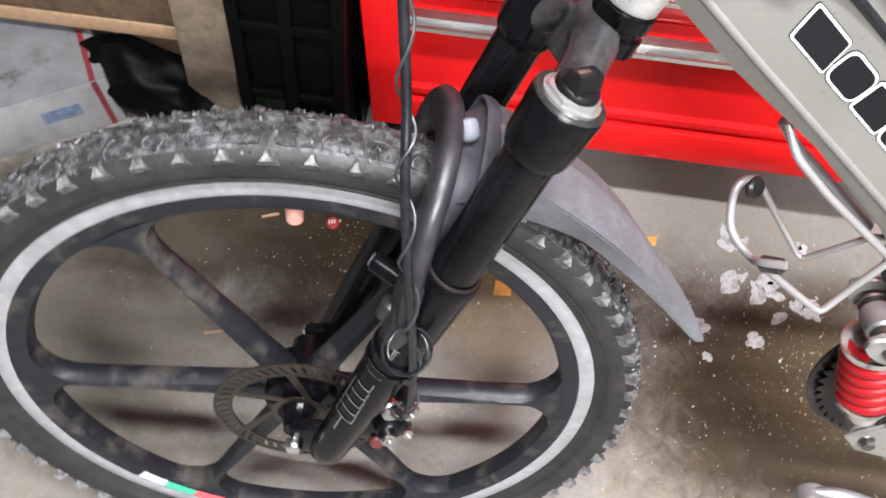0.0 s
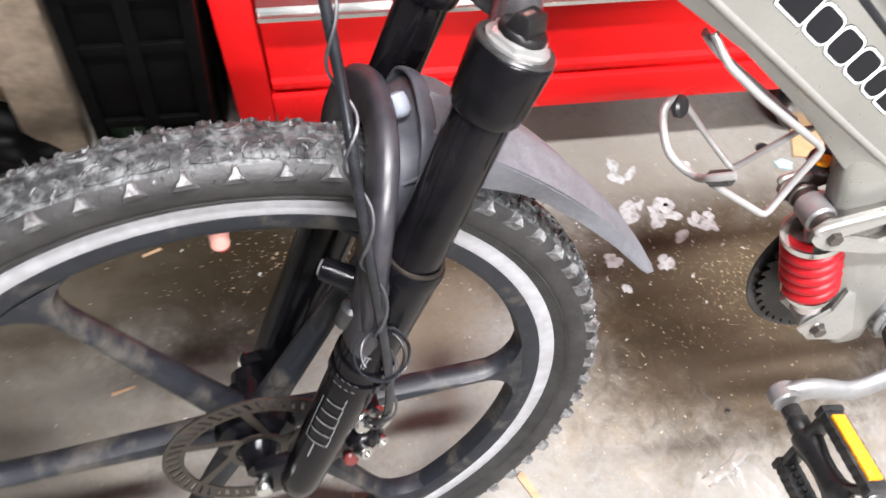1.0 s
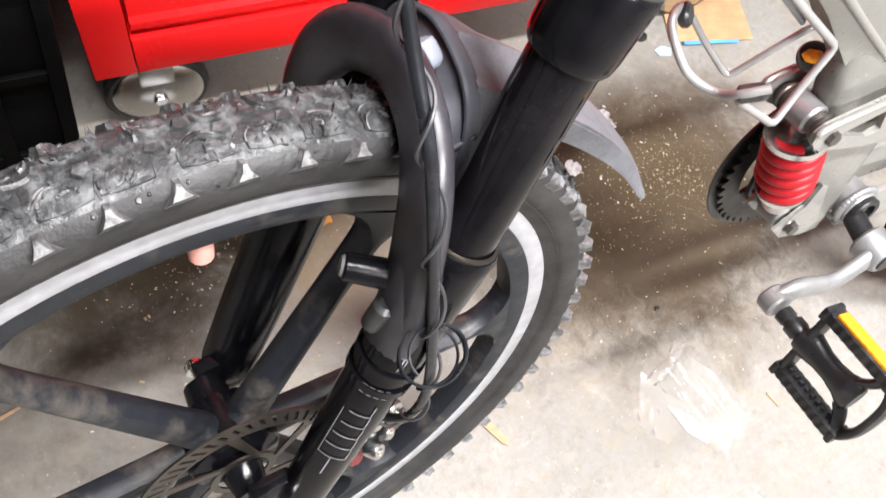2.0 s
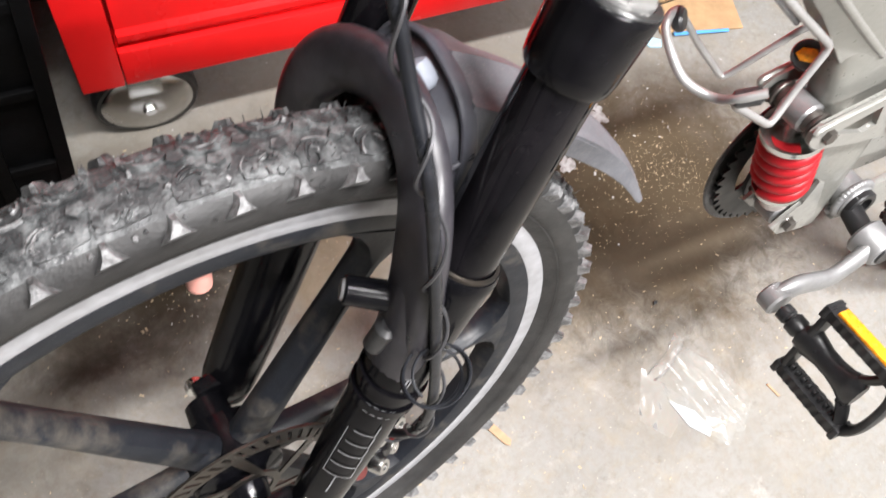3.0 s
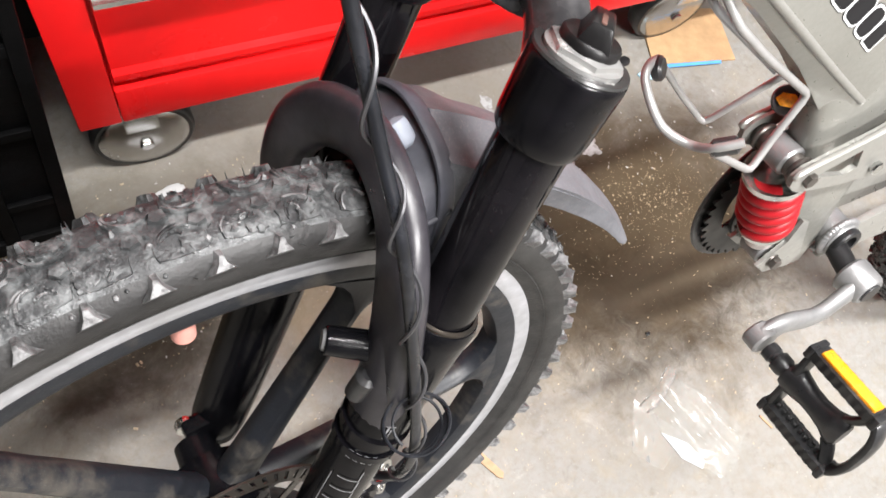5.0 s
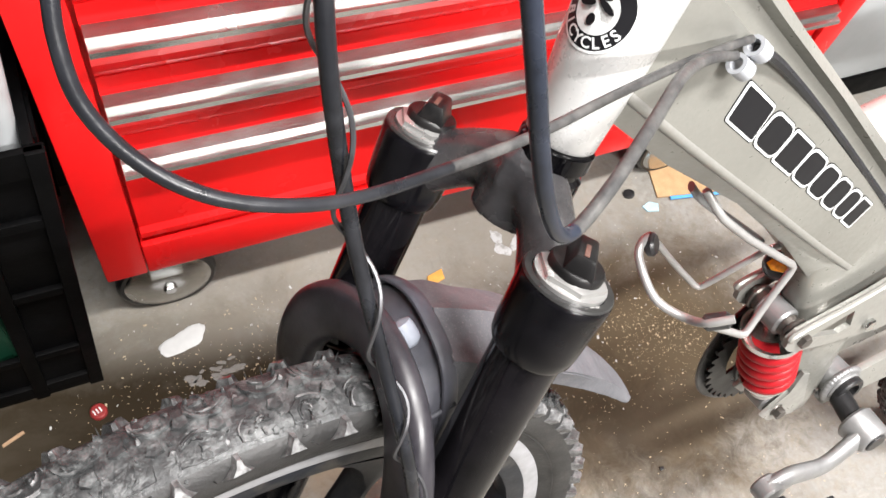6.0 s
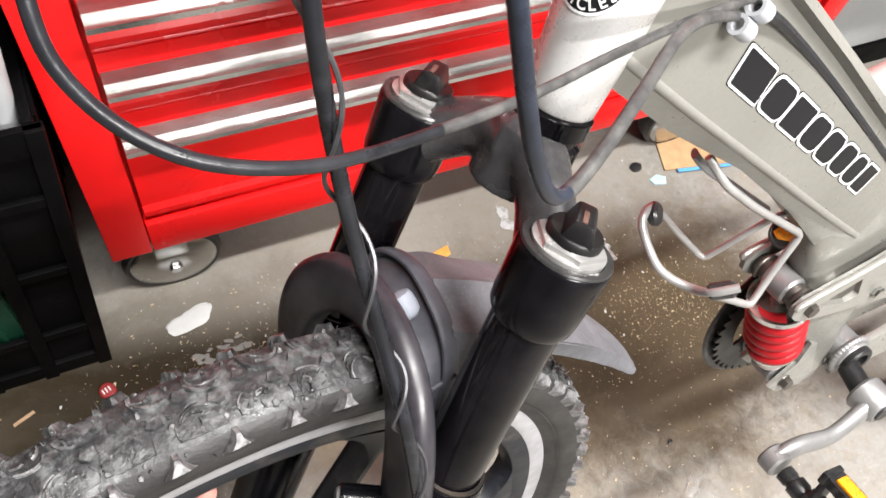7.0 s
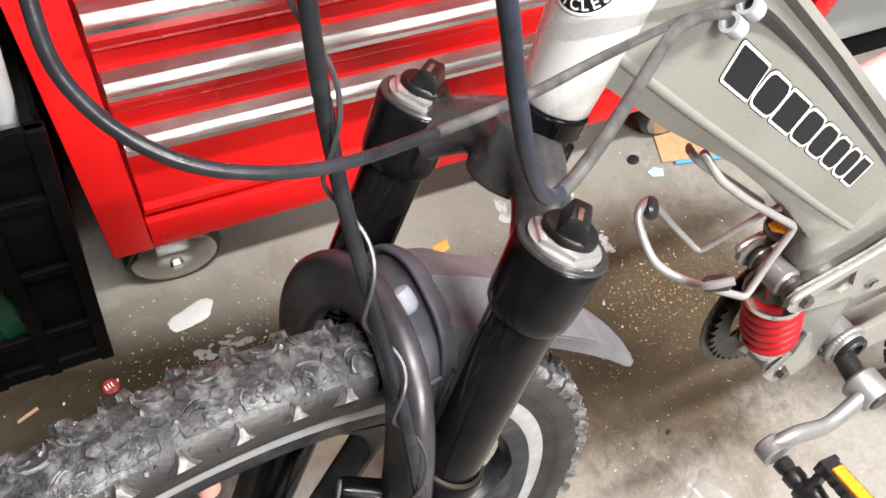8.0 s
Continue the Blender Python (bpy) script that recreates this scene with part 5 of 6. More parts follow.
def bottle_cage(m):
    bm = bmesh.new()
    back = spline([(0.150, -0.058, -0.012), (0.165, -0.075, -0.012), (0.20, -0.105, -0.012), (0.243, -0.142, -0.012)], 5)
    loop = [(0.150, -0.052, 0.0), (0.160, -0.070, 0.011), (0.19, -0.097, 0.014), (0.254, -0.148, 0.014), (0.238, -0.178, 0.016), (0.2227, -0.2059, 0.0198), (0.1727, -0.1685, 0.0205), (0.1655, -0.1585, 0.0270)]
    hoop = spline([(0.1722, -0.1417, 0.0400), (0.1597, -0.1507, 0.0300), (0.1602, -0.1640, 0.0130), (0.1503, -0.1618, -0.0020), (0.1438, -0.1528, -0.0130), (0.1463, -0.1407, -0.0340), (0.1531, -0.1340, -0.0420), (0.1640, -0.1345, -0.0455)], 8)
    rear = [(0.1640, -0.1345, -0.0455), (0.190, -0.168, -0.040), (0.2149, -0.1978, -0.0293), (0.2447, -0.1452, -0.0060), (0.254, -0.143, -0.004)]

    def rounded(pts, r=0.35):
        out = [Vector(pts[0])]
        for a, c, e in zip(pts, pts[1:], pts[2:]):
            a, c, e = Vector(a), Vector(c), Vector(e)
            la, le = (a - c), (e - c)
            k = min(0.006, la.length * 0.4, le.length * 0.4)
            p, q = c + la.normalized() * k, c + le.normalized() * k
            out += [p, (p + q + 2 * c) / 4, q]
        return out + [Vector(pts[-1])]
    tube(bm, rounded(loop), 0.0030, 10)
    c = part("bottle_cage", bm, WIRE_SILVER, bike, "bent dull silver wire bottle cage", m=m)
    bm = bmesh.new()
    tube(bm, hoop, 0.0032, 12)
    part("hoop", bm, WIRE_SILVER, c)
    bm = bmesh.new()
    tube(bm, rounded(rear), 0.0026, 10)
    part("rear_wire", bm, WIRE_SILVER, c)
    bm = bmesh.new()
    tube(bm, back, 0.004, 10, 0.6)
    part("back_strap", bm, ALLOY, c)
    bm = bmesh.new()
    rod(bm, (0.1600, -0.1545, 0.0265), (0.1735, -0.1460, 0.0370), 0.0062, n=18, bevel=0.0025)
    part("rubber_grip", bm, PEDAL, c, "black rubber pad")
    bm = bmesh.new()
    rod(bm, (0.1600, -0.1405, -0.0440), (0.1645, -0.1375, -0.0385), 0.0090, n=22, bevel=0.002)
    part("rubber_grip", bm, PEDAL, c, "black rubber pad")


def frame_reflector(m):
    """Round black reflector tucked behind the strut."""
    z = Vector((-0.648, 0.638, 0.417)).normalized()
    x = Vector((0.76, 0.0, 0.65))
    x = (x - z * x.dot(z)).normalized()
    y = z.cross(x)
    rm = Matrix(((x.x, y.x, z.x, 0.2865), (x.y, y.y, z.y, -0.1900), (x.z, y.z, z.z, -0.0185), (0, 0, 0, 1)))
    bm = bmesh.new()
    lathe(bm, [(0.0, -0.006), (0.0100, -0.006), (0.0122, -0.003), (0.0126, 0.002), (0.0115, 0.0045), (0.0095, 0.003), (0.0, 0.0025)], 24, rm)
    r = part("reflector", bm, PEDAL, bike, "black reflector housing with an amber lens", m=m)
    bm = bmesh.new()
    plate(bm, [(0.0092 * math.cos(radians(60 * k)), 0.0060 * math.sin(radians(60 * k))) for k in range(6)], 0.003, 0.0055, 0.0006, m=rm)
    part("reflector_lens", bm, ORANGE, r, "small amber lens")


bottle_cage(FRAMEM)
frame_reflector(FRAMEM)


def cables():
    # front brake hose with a thin wire spiralling round it, down to the caliper
    path = spline([(0.118, 0.62, 0.02), (0.110, 0.54, 0.028), (0.111, 0.46, 0.035), (0.113, 0.39, 0.055), (0.112, 0.34, 0.078), (0.113, 0.27, 0.088), (0.115, 0.2, 0.092), (0.114, 0.14, 0.094), (0.108, 0.09, 0.085), (0.098, 0.062, 0.066)], 14)
    bm = bmesh.new()
    tube(bm, path, 0.0034, 12)
    h = part("brake_hose", bm, HOSE, bike, "black brake cable housing with a wire wound round it", m=WHEEL)
    bm = bmesh.new()
    pts = []
    for i, p in enumerate(path):
        d = (path[min(i + 1, len(path) - 1)] - path[max(i - 1, 0)]).normalized()
        n1 = d.orthogonal()
        n2 = d.cross(n1)
        for s in range(3):
            an = 0.15 * (3 * i + s)
            q = p if s == 0 or i + 1 >= len(path) else p.lerp(path[i + 1], s / 3)
            pts.append(q + (n1 * math.cos(an) + n2 * math.sin(an)) * 0.0042)
    tube(bm, pts, 0.0011, 6)
    part("wound_wire", bm, DARKWIRE, h, "thin dark wire with a steel glint")
    bm = bmesh.new()
    nz = Vector((-0.15, 0.88, 0.45)).normalized()
    for r, dx, dz, a0, a1 in ((0.0187, 0.0, 0.0, 0, 360), (0.0165, 0.003, 0.004, -70, 200), (0.0172, -0.002, -0.004, 130, 400)):
        e1 = Vector((1, 0.17, 0)).normalized()
        e1 = (e1 - nz * e1.dot(nz)).normalized()
        e2 = nz.cross(e1)
        q = []
        for i in range(41):
            a = radians(a0 + (a1 - a0) * i / 40)
            q.append(Vector((0.111 + dx, 0.199, 0.099)) + e1 * r * math.cos(a) + e2 * r * math.sin(a) * 0.97 + nz * (dz + 0.003 * math.sin(a + 0.6)))
        tube(bm, q, 0.0010, 6)
    part("wire_coil", bm, HOSE, h, "loose coil of thin black wire")
    # long loop from the clip round to the handlebar, and a shorter U
    for ctrl, r, cut, tip, words in ((LOOP1, 0.0022, 70, HOSE, "black shift cable housing looping forward"), (LOOP2, 0.0027, 72, NAVY_HOSE, "navy-black shift cable housing bent upward")):
        way = spline(ctrl, 14)
        bm = bmesh.new()
        tube(bm, way[cut:], r, 10)
        h = part("cable_housing", bm, tip, bike, words, m=FRAMEM)
        # the stretch nearest the clip is a paler mottled grey
        bm = bmesh.new()
        tube(bm, way[:cut + 1], r, 10)
        part("pale_stretch", bm, PALE_HOSE, h, "stretch of housing in a paler mottled grey")
    bm = bmesh.new()
    tube(bm, spline([(0.121, 0.066, 0.026), (0.15, 0.047, 0.02), (0.21, -0.004, 0.0165), (0.29, -0.078, 0.0165), (0.34, -0.125, 0.018)], 8), 0.003, 8)
    part("cable_housing", bm, HOSE, bike, "black cable housing along the frame", m=FRAMEM)


LOOP1 = [(0.114, 0.073, 0.026), (0.095, 0.075, 0.03), (0.062, 0.08, 0.04), (0.014, 0.085, 0.055), (-0.036, 0.09, 0.072), (-0.077, 0.097, 0.085), (-0.111, 0.104, 0.095), (-0.134, 0.112, 0.1), (-0.155, 0.122, 0.1), (-0.17, 0.134, 0.095), (-0.179, 0.15, 0.09), (-0.18, 0.166, 0.085), (-0.177, 0.181, 0.08)]
LOOP2 = [(0.106, 0.066, 0.026), (0.0703, 0.082, 0.044), (0.0349, 0.0947, 0.066), (0.0002, 0.0947, 0.0903), (-0.0282, 0.0918, 0.109), (-0.0479, 0.0883, 0.1192), (-0.0587, 0.0933, 0.1235), (-0.0687, 0.1128, 0.1278), (-0.0761, 0.1386, 0.1302), (-0.081, 0.1624, 0.1308), (-0.0852, 0.1853, 0.1299)]
cables()

# ---- the corner beside the chest ----
def crate():
    t = thing("plastic_crate", pose(0.0, 1.298, 0), "black ribbed plastic crate with green goods inside, on the floor", "crate")
    h = 0.47

    def xl(z):
        return 0.032 + 0.09 * z

    def xr(z):
        return 0.176 + 0.088 * z

    def board(nm, pts, y0, y1, bev=0.0):
        bm = bmesh.new()
        plate(bm, pts, y0, y1, bev, m=Matrix(((1, 0, 0, 0), (0, 0, 1, 0), (0, 1, 0, 0), (0, 0, 0, 1))))
        return part(nm, bm, CRATE, t)

    for x in (0.0, 0.5, 1.0):
        def at(z, d=0.0):
            return xl(z) + (xr(z) - xl(z) - 0.016) * x + d
        board("upright", [(at(0), 0), (at(0, 0.016), 0), (at(h, 0.016), h), (at(h), h)], 0.0, 0.012, 0.002)
        board("upright", [(at(0), 0), (at(0, 0.016), 0), (at(h, 0.016), h), (at(h), h)], 0.30, 0.312, 0.002)
    for z, th in ((0.0, 0.03), (0.098, 0.014), (0.235, 0.014), (0.36, 0.014), (h - 0.035, 0.035)):
        board("rail", [(xl(z) + 0.002, z + 0.001), (xr(z) - 0.002, z + 0.001), (xr(z + th) - 0.002, z + th), (xl(z + th) + 0.002, z + th)], 0.003, 0.010, 0.001)
        bm = bmesh.new()
        add_box(bm, (xr(z) - 0.014, 0.012, z + 0.001), (xr(z) - 0.004, 0.30, z + th), 0.002)
        part("side_rail", bm, CRATE, t)
    board("back_panel", [(xl(0) + 0.002, 0.002), (xr(0) - 0.004, 0.002), (xr(h) - 0.004, h - 0.002), (xl(h) + 0.002, h - 0.002)], 0.303, 0.309)
    board("backboard", [(0.02, h + 0.002), (0.19, h + 0.002), (0.19, 1.2), (0.02, 1.2)], 0.290, 0.306)
    board("front_panel", [(xl(0) + 0.003, 0.002), (xr(0) - 0.003, 0.002), (xr(0.105) - 0.003, 0.105), (xl(0.105) + 0.003, 0.105)], 0.0105, 0.013)
    board("front_panel", [(xl(0.238) + 0.003, 0.238), (xr(0.238) - 0.003, 0.238), (xr(h) - 0.003, h - 0.01), (xl(h) + 0.003, h - 0.01)], 0.0105, 0.013)
    board("front_panel", [(0.118, 0.107), (xr(0.107) - 0.003, 0.107), (xr(0.236) - 0.003, 0.236), (0.128, 0.236)], 0.0105, 0.013)
    for i in range(5):
        bm = bmesh.new()
        y = 0.020 + 0.057 * i + 0.052 * i
        plate(bm, [(xr(0.002) - 0.010, 0.002), (xr(0.002) - 0.004, 0.002), (xr(h) - 0.004, h - 0.003), (xr(h) - 0.010, h - 0.003)], y, y + 0.052, m=Matrix(((1, 0, 0, 0), (0, 0, 1, 0), (0, 1, 0, 0), (0, 0, 0, 1))))
        part("side_slat", bm, CRATE, t)
    bm = bmesh.new()
    add_box(bm, (0.04, 0.014, 0.003), (0.15, 0.30, 0.010), 0.001)
    part("base", bm, CRATE, t)
    # goods inside
    g = thing("green_tub", pose(0.082, 1.34, 0.011), "dark green ribbed plastic tub inside the crate", "tub")
    bm = bmesh.new()
    rings = []
    for z, w in ((0, 0.045), (0.003, 0.05), (0.16, 0.056), (0.20, 0.058), (0.205, 0.062), (0.215, 0.062), (0.215, 0.055), (0.01, 0.046)):
        rings.append([bm.verts.new((w * 0.62 * c, w * 0.45 * q, z)) for c, q in ((-1, -0.7), (-0.7, -1), (0.7, -1), (1, -0.7), (1, 0.7), (0.7, 1), (-0.7, 1), (-1, 0.7))])
    for a, c in zip(rings, rings[1:]):
        for k in range(8):
            bm.faces.new((a[k], a[(k + 1) % 8], c[(k + 1) % 8], c[k]))
    bm.faces.new(rings[0]), bm.faces.new(rings[-1])
    part("body", bm, GREEN, g, smooth=30)
    for x in (-0.02, 0.0, 0.02):
        bm = bmesh.new()
        add_box(bm, (x - 0.003, -0.0268, 0.01), (x + 0.003, -0.022, 0.2), 0.001)
        part("rib", bm, GREEN, g)
    b = thing("black_bin", pose(0.098, 1.49, 0.011), "black plastic bin inside the crate", "bin")
    bm = bmesh.new()
    add_box(bm, (-0.05, -0.09, 0), (0.05, 0.09, 0.40), 0.012)
    part("body", bm, CRATE, b)
    bm = bmesh.new()
    add_box(bm, (-0.054, -0.095, 0.401), (0.054, 0.095, 0.418), 0.006)
    part("lid", bm, CRATE, b)
    # grey tube propped in the crate
    bm = bmesh.new()
    m, _ = along((0.135, 1.36, 0.014), (0.204, 1.335, 0.60))
    lathe(bm, [(0.010, 0), (0.012, 0.002), (0.012, 0.78), (0.010, 0.782)], 24, m)
    tagged(part("grey_pipe", bm, WALLGREY, None), "pale grey pipe standing upright in the black crate", "pipe")


crate()


def carton():
    t = thing("carton", pose(-0.222, 1.401, 0, 0, 0, 32), "white printed carton with a dark red edge stripe", "box")
    bm = bmesh.new()
    add_box(bm, (-0.52, 0.0, 0.0), (0, 0.30, 0.105), 0.004)
    part("body", bm, BOXWHITE, t)
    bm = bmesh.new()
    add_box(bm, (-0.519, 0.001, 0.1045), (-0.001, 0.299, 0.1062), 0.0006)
    part("lid", bm, LID, t, "scuffed lid with dark marks, greyed for its shade")
    for lo, hi in (((-0.024, -0.0008, 0.002), (-0.015, 0.0, 0.104)), ((-0.024, 0.001, 0.106), (-0.015, 0.298, 0.1068))):
        bm = bmesh.new()
        add_box(bm, lo, hi)
        part("stripe", bm, material_stripe, t, "dark red printed stripe")
    bm = bmesh.new()
    add_box(bm, (-0.115, -0.0008, 0.045), (-0.055, 0.0, 0.070))
    part("print", bm, material_blue, t, "pale blue printed bar")
    bm = bmesh.new()
    add_box(bm, (-0.30, -0.0008, 0.035), (-0.235, 0.0, 0.05))
    part("print", bm, DECAL_RED, t, "small red printed bar")
    bm = bmesh.new()
    add_box(bm, (-0.19, 0.07, 0.106), (-0.15, 0.16, 0.1068))
    part("label", bm, WALLGREY, t, "dark label on the lid")
    return t


material_stripe = material("dark_red_print", (0.16, 0.02, 0.025), 0.5, vary=0.15)
material_blue = material("blue_print", (0.13, 0.17, 0.25), 0.5, vary=0.4, scale=60)
carton()


def timber(nm, lo, hi, label, mat=WOOD):
    bm = bmesh.new()
    add_box(bm, lo, hi, 0.003)
    return tagged(part(nm, bm, mat), label, "timber")


bm = bmesh.new()
plate(bm, [(-0.119, 0), (-0.036, 0), (0.150, 1.6), (0.062, 1.6)], 1.44, 1.478, 0.003, m=Matrix(((1, 0, 0, 0), (0, 0, 1, 0), (0, 1, 0, 0), (0, 0, 0, 1))))
tagged(part("timber_post", bm, WOOD), "rough-sawn timber post standing a little askew on the floor", "timber")
timber("timber_rail", (-1.4, 1.480, 0.132), (-0.06, 1.512, 0.226), "dark brown timber rail fixed to the post", RAIL)
timber("timber_batten", (-1.4, 1.474, 0.128), (-0.118, 1.4785, 0.156), "paler worn batten along the rail", CHIP)
bm = bmesh.new()
plate(bm, [(-0.25, 0.1), (-0.125, -0.01), (-0.125, 0.15), (-0.235, 0.15)], 0, 0.016, 0.001, m=Matrix(((1, 0, 0, 0), (0, 0, 1, 1.493), (0, 1, 0, 0.012), (0, 0, 0, 1))))
tagged(part("timber_gusset", bm, RAIL), "triangular timber gusset on the shelf rail", "timber")
# dark sheet added to keep the gap round post and crate black
bm = bmesh.new()
add_box(bm, (-1.4, 1.615, 0), (0.2, 1.64, 1.9), 0.002)
tagged(part("dark_board", bm, DARKWALL), "dark board added behind the timber post to close the black gap", "board")
# black sack slumped between carton and post
noise.seed_set(9)
bm = bmesh.new()
bmesh.ops.create_icosphere(bm, subdivisions=4, radius=1.0)
for v in bm.verts:
    q = 1 + 0.22 * noise.noise(v.co * 2.1) + 0.1 * abs(noise.noise(v.co * 5.0))
    v.co = Vector((v.co.x * 0.106 * q, v.co.y * 0.058 * q, max(0.0, (0.045 + v.co.z * 0.062 * q) * (1 - 0.5 * v.co.x))))
tagged(part("black_sack", bm, CRATE, m=pose(-0.178, 1.455, 0.0002)), "crumpled black plastic sack on the floor", "sack")
# grey cabinet past the chest
cab = thing("grey_cabinet", pose(1.36, 1.43, 0), "pale grey metal cabinet with a black kick strip", "cabinet")
bm = bmesh.new()
add_box(bm, (0, 0.0, 0.062), (0.9, 0.5, 1.4), 0.006)
part("body", bm, WALLGREY, cab)
bm = bmesh.new()
add_box(bm, (0.004, -0.004, 0), (0.896, 0.49, 0.060), 0.003)
part("kick_strip", bm, CRATE, cab, "black kick strip")


# ---- litter on the floor ----
def blob(name, x, y, rx, ry, h, mat, label, category, seed, turn=0.0, lobes=3):
    rnd = random.Random(seed)
    ph = [rnd.uniform(0, 6.28) for _ in range(lobes + 2)]
    bm = bmesh.new()
    rings = []
    for q, zz in ((1.0, 0.0), (0.96, h * 0.7), (0.85, h), (0.4, h * 1.1)):
        ring = []
        for k in range(28):
            a = 2 * math.pi * k / 28
            r = q * (1 + sum(0.16 / (i + 1) * math.sin((i + 2) * a + ph[i]) for i in range(lobes)) + rnd.uniform(-0.07, 0.07))
            ring.append(bm.verts.new((rx * r * math.cos(a), ry * r * math.sin(a), zz)))
        rings.append(ring)
    for a, c in zip(rings, rings[1:]):
        for k in range(28):
            bm.faces.new((a[k], a[(k + 1) % 28], c[(k + 1) % 28], c[k]))
    bm.faces.new(rings[-1])
    return tagged(part(name, bm, mat, m=pose(x, y, 0.0002, 0, 0, turn)), label, category)


blob("paint_spill", 0.283, 1.321, 0.03, 0.017, 0.002, SPILL, "dried white paint spill on the concrete", "spill", 1, 10)
flake = random.Random(21)
for k in range(20):
    x = 0.277 + 0.075 * flake.random()
    r = flake.uniform(0.003, 0.0085)
    blob("paint_smear", x, 1.262 + flake.gauss(0, 0.006) + 0.1 * (x - 0.31), r * 1.3, r * 0.6, 0.0004, SMEAR, "thin grey smear of dried paint on the concrete", "spill", k + 2, flake.uniform(-30, 30), 7)
for i, (cx, cy, spread, count) in enumerate(((0.805, 1.262, 0.030, 11), (0.862, 1.222, 0.024, 7), (0.900, 1.236, 0.014, 4), (0.733, 1.172, 0.008, 2), (0.740, 1.132, 0.008, 2), (0.806, 1.168, 0.010, 2), (0.893, 1.330, 0.012, 2), (0.768, 1.328, 0.014, 3))):
    for j in range(count):
        r = flake.uniform(0.006, 0.017)
        blob("paint_mark", cx + flake.gauss(0, spread * 0.6), cy + flake.gauss(0, spread * 0.45), r, r * flake.uniform(0.45, 0.9), 0.0007, MARKS, "thin flaking pale paint mark on the concrete", "spill", 40 + 20 * i + j, flake.uniform(0, 180), 6)
bm = bmesh.new()
lathe(bm, [(0.0, 0.0062), (0.0085, 0.006), (0.0102, 0.0045), (0.0108, 0.0)], 28)
for k in range(3):
    add_box(bm, (-0.006 + 0.0042 * k, -0.0035, 0.0061), (-0.0044 + 0.0042 * k, 0.0035, 0.0066), mat=1)
tagged(part("bottle_cap", bm, [REDCAP, PALE], m=pose(0.162, 1.258, 0.0003, 0, 0, 20)), "small red bottle cap with pale marks on the floor", "cap")


def scrap(name, pts, h, mat, label, category, x, y, turn=0.0, z=0.0003):
    bm = bmesh.new()
    plate(bm, pts, 0, h, min(h * 0.2, 0.0006))
    return tagged(part(name, bm, mat, m=pose(x, y, z, 0, 0, turn)), label, category)


scrap("cardboard_sheet", [(0, 0), (0.15, -0.028), (0.172, 0.075), (0.03, 0.11)], 0.004, CARD, "brown cardboard sheet lying on the floor", "cardboard", 1.066, 1.330)
scrap("blue_strip", [(0, 0), (0.10, -0.012), (0.101, -0.007), (0.001, 0.006)], 0.003, BLUE, "thin blue plastic strip on cardboard", "strip", 1.085, 1.318, -3, 0.0046)
scrap("blue_scrap", [(0, 0), (0.02, -0.005), (0.026, 0.008), (0.012, 0.016), (-0.004, 0.011)], 0.003, PALE_BLUE, "pale blue plastic scrap on the floor", "scrap", 1.035, 1.311)
scrap("orange_scrap", [(0, 0), (0.03, 0.004), (0.034, 0.02), (0.008, 0.018)], 0.003, ORANGE_CARD, "orange card scrap on the floor", "scrap", 0.632, 1.291, 8)
scrap("orange_scrap", [(0, 0), (0.026, -0.004), (0.03, 0.018), (0.006, 0.024)], 0.003, ORANGE_CARD, "orange card scrap on the floor", "scrap", 0.424, 1.175, 12)
scrap("wood_splinter", [(0, 0), (0.024, -0.044), (0.029, -0.047), (0.033, -0.041), (0.012, 0.001), (0.006, 0.006)], 0.004, CHIP, "pale split wood chip on the floor", "wood chip", 0.532, 0.880)
scrap("wood_splinter", [(0, 0), (0.008, -0.020), (0.011, -0.020), (0.003, 0.001)], 0.002, CHIP, "pale split wood chip on the floor", "wood chip", 0.928, 0.776)
scrap("wood_splinter", [(0, 0), (0.03, 0.004), (0.03, 0.007), (0.0, 0.005)], 0.002, CHIP, "pale split wood chip on the floor", "wood chip", 0.02, 1.046, 10)
scrap("wood_splinter", [(0, 0), (0.026, 0.010), (0.024, 0.014), (-0.001, 0.004)], 0.002, CHIP, "pale split wood chip on the floor", "wood chip", 0.05, 1.25)
scrap("black_washer", [(0.011 * math.cos(0.6 * k), 0.009 * math.sin(0.6 * k)) for k in range(10)], 0.004, PEDAL, "small black rubber disc on the floor", "disc", 1.021, 1.351)
scrap("dark_crumb", [(0, 0), (0.006, 0.001), (0.007, 0.005), (0.001, 0.005)], 0.003, PEDAL, "dark crumb of grit on the floor", "grit", 0.83, 0.93)


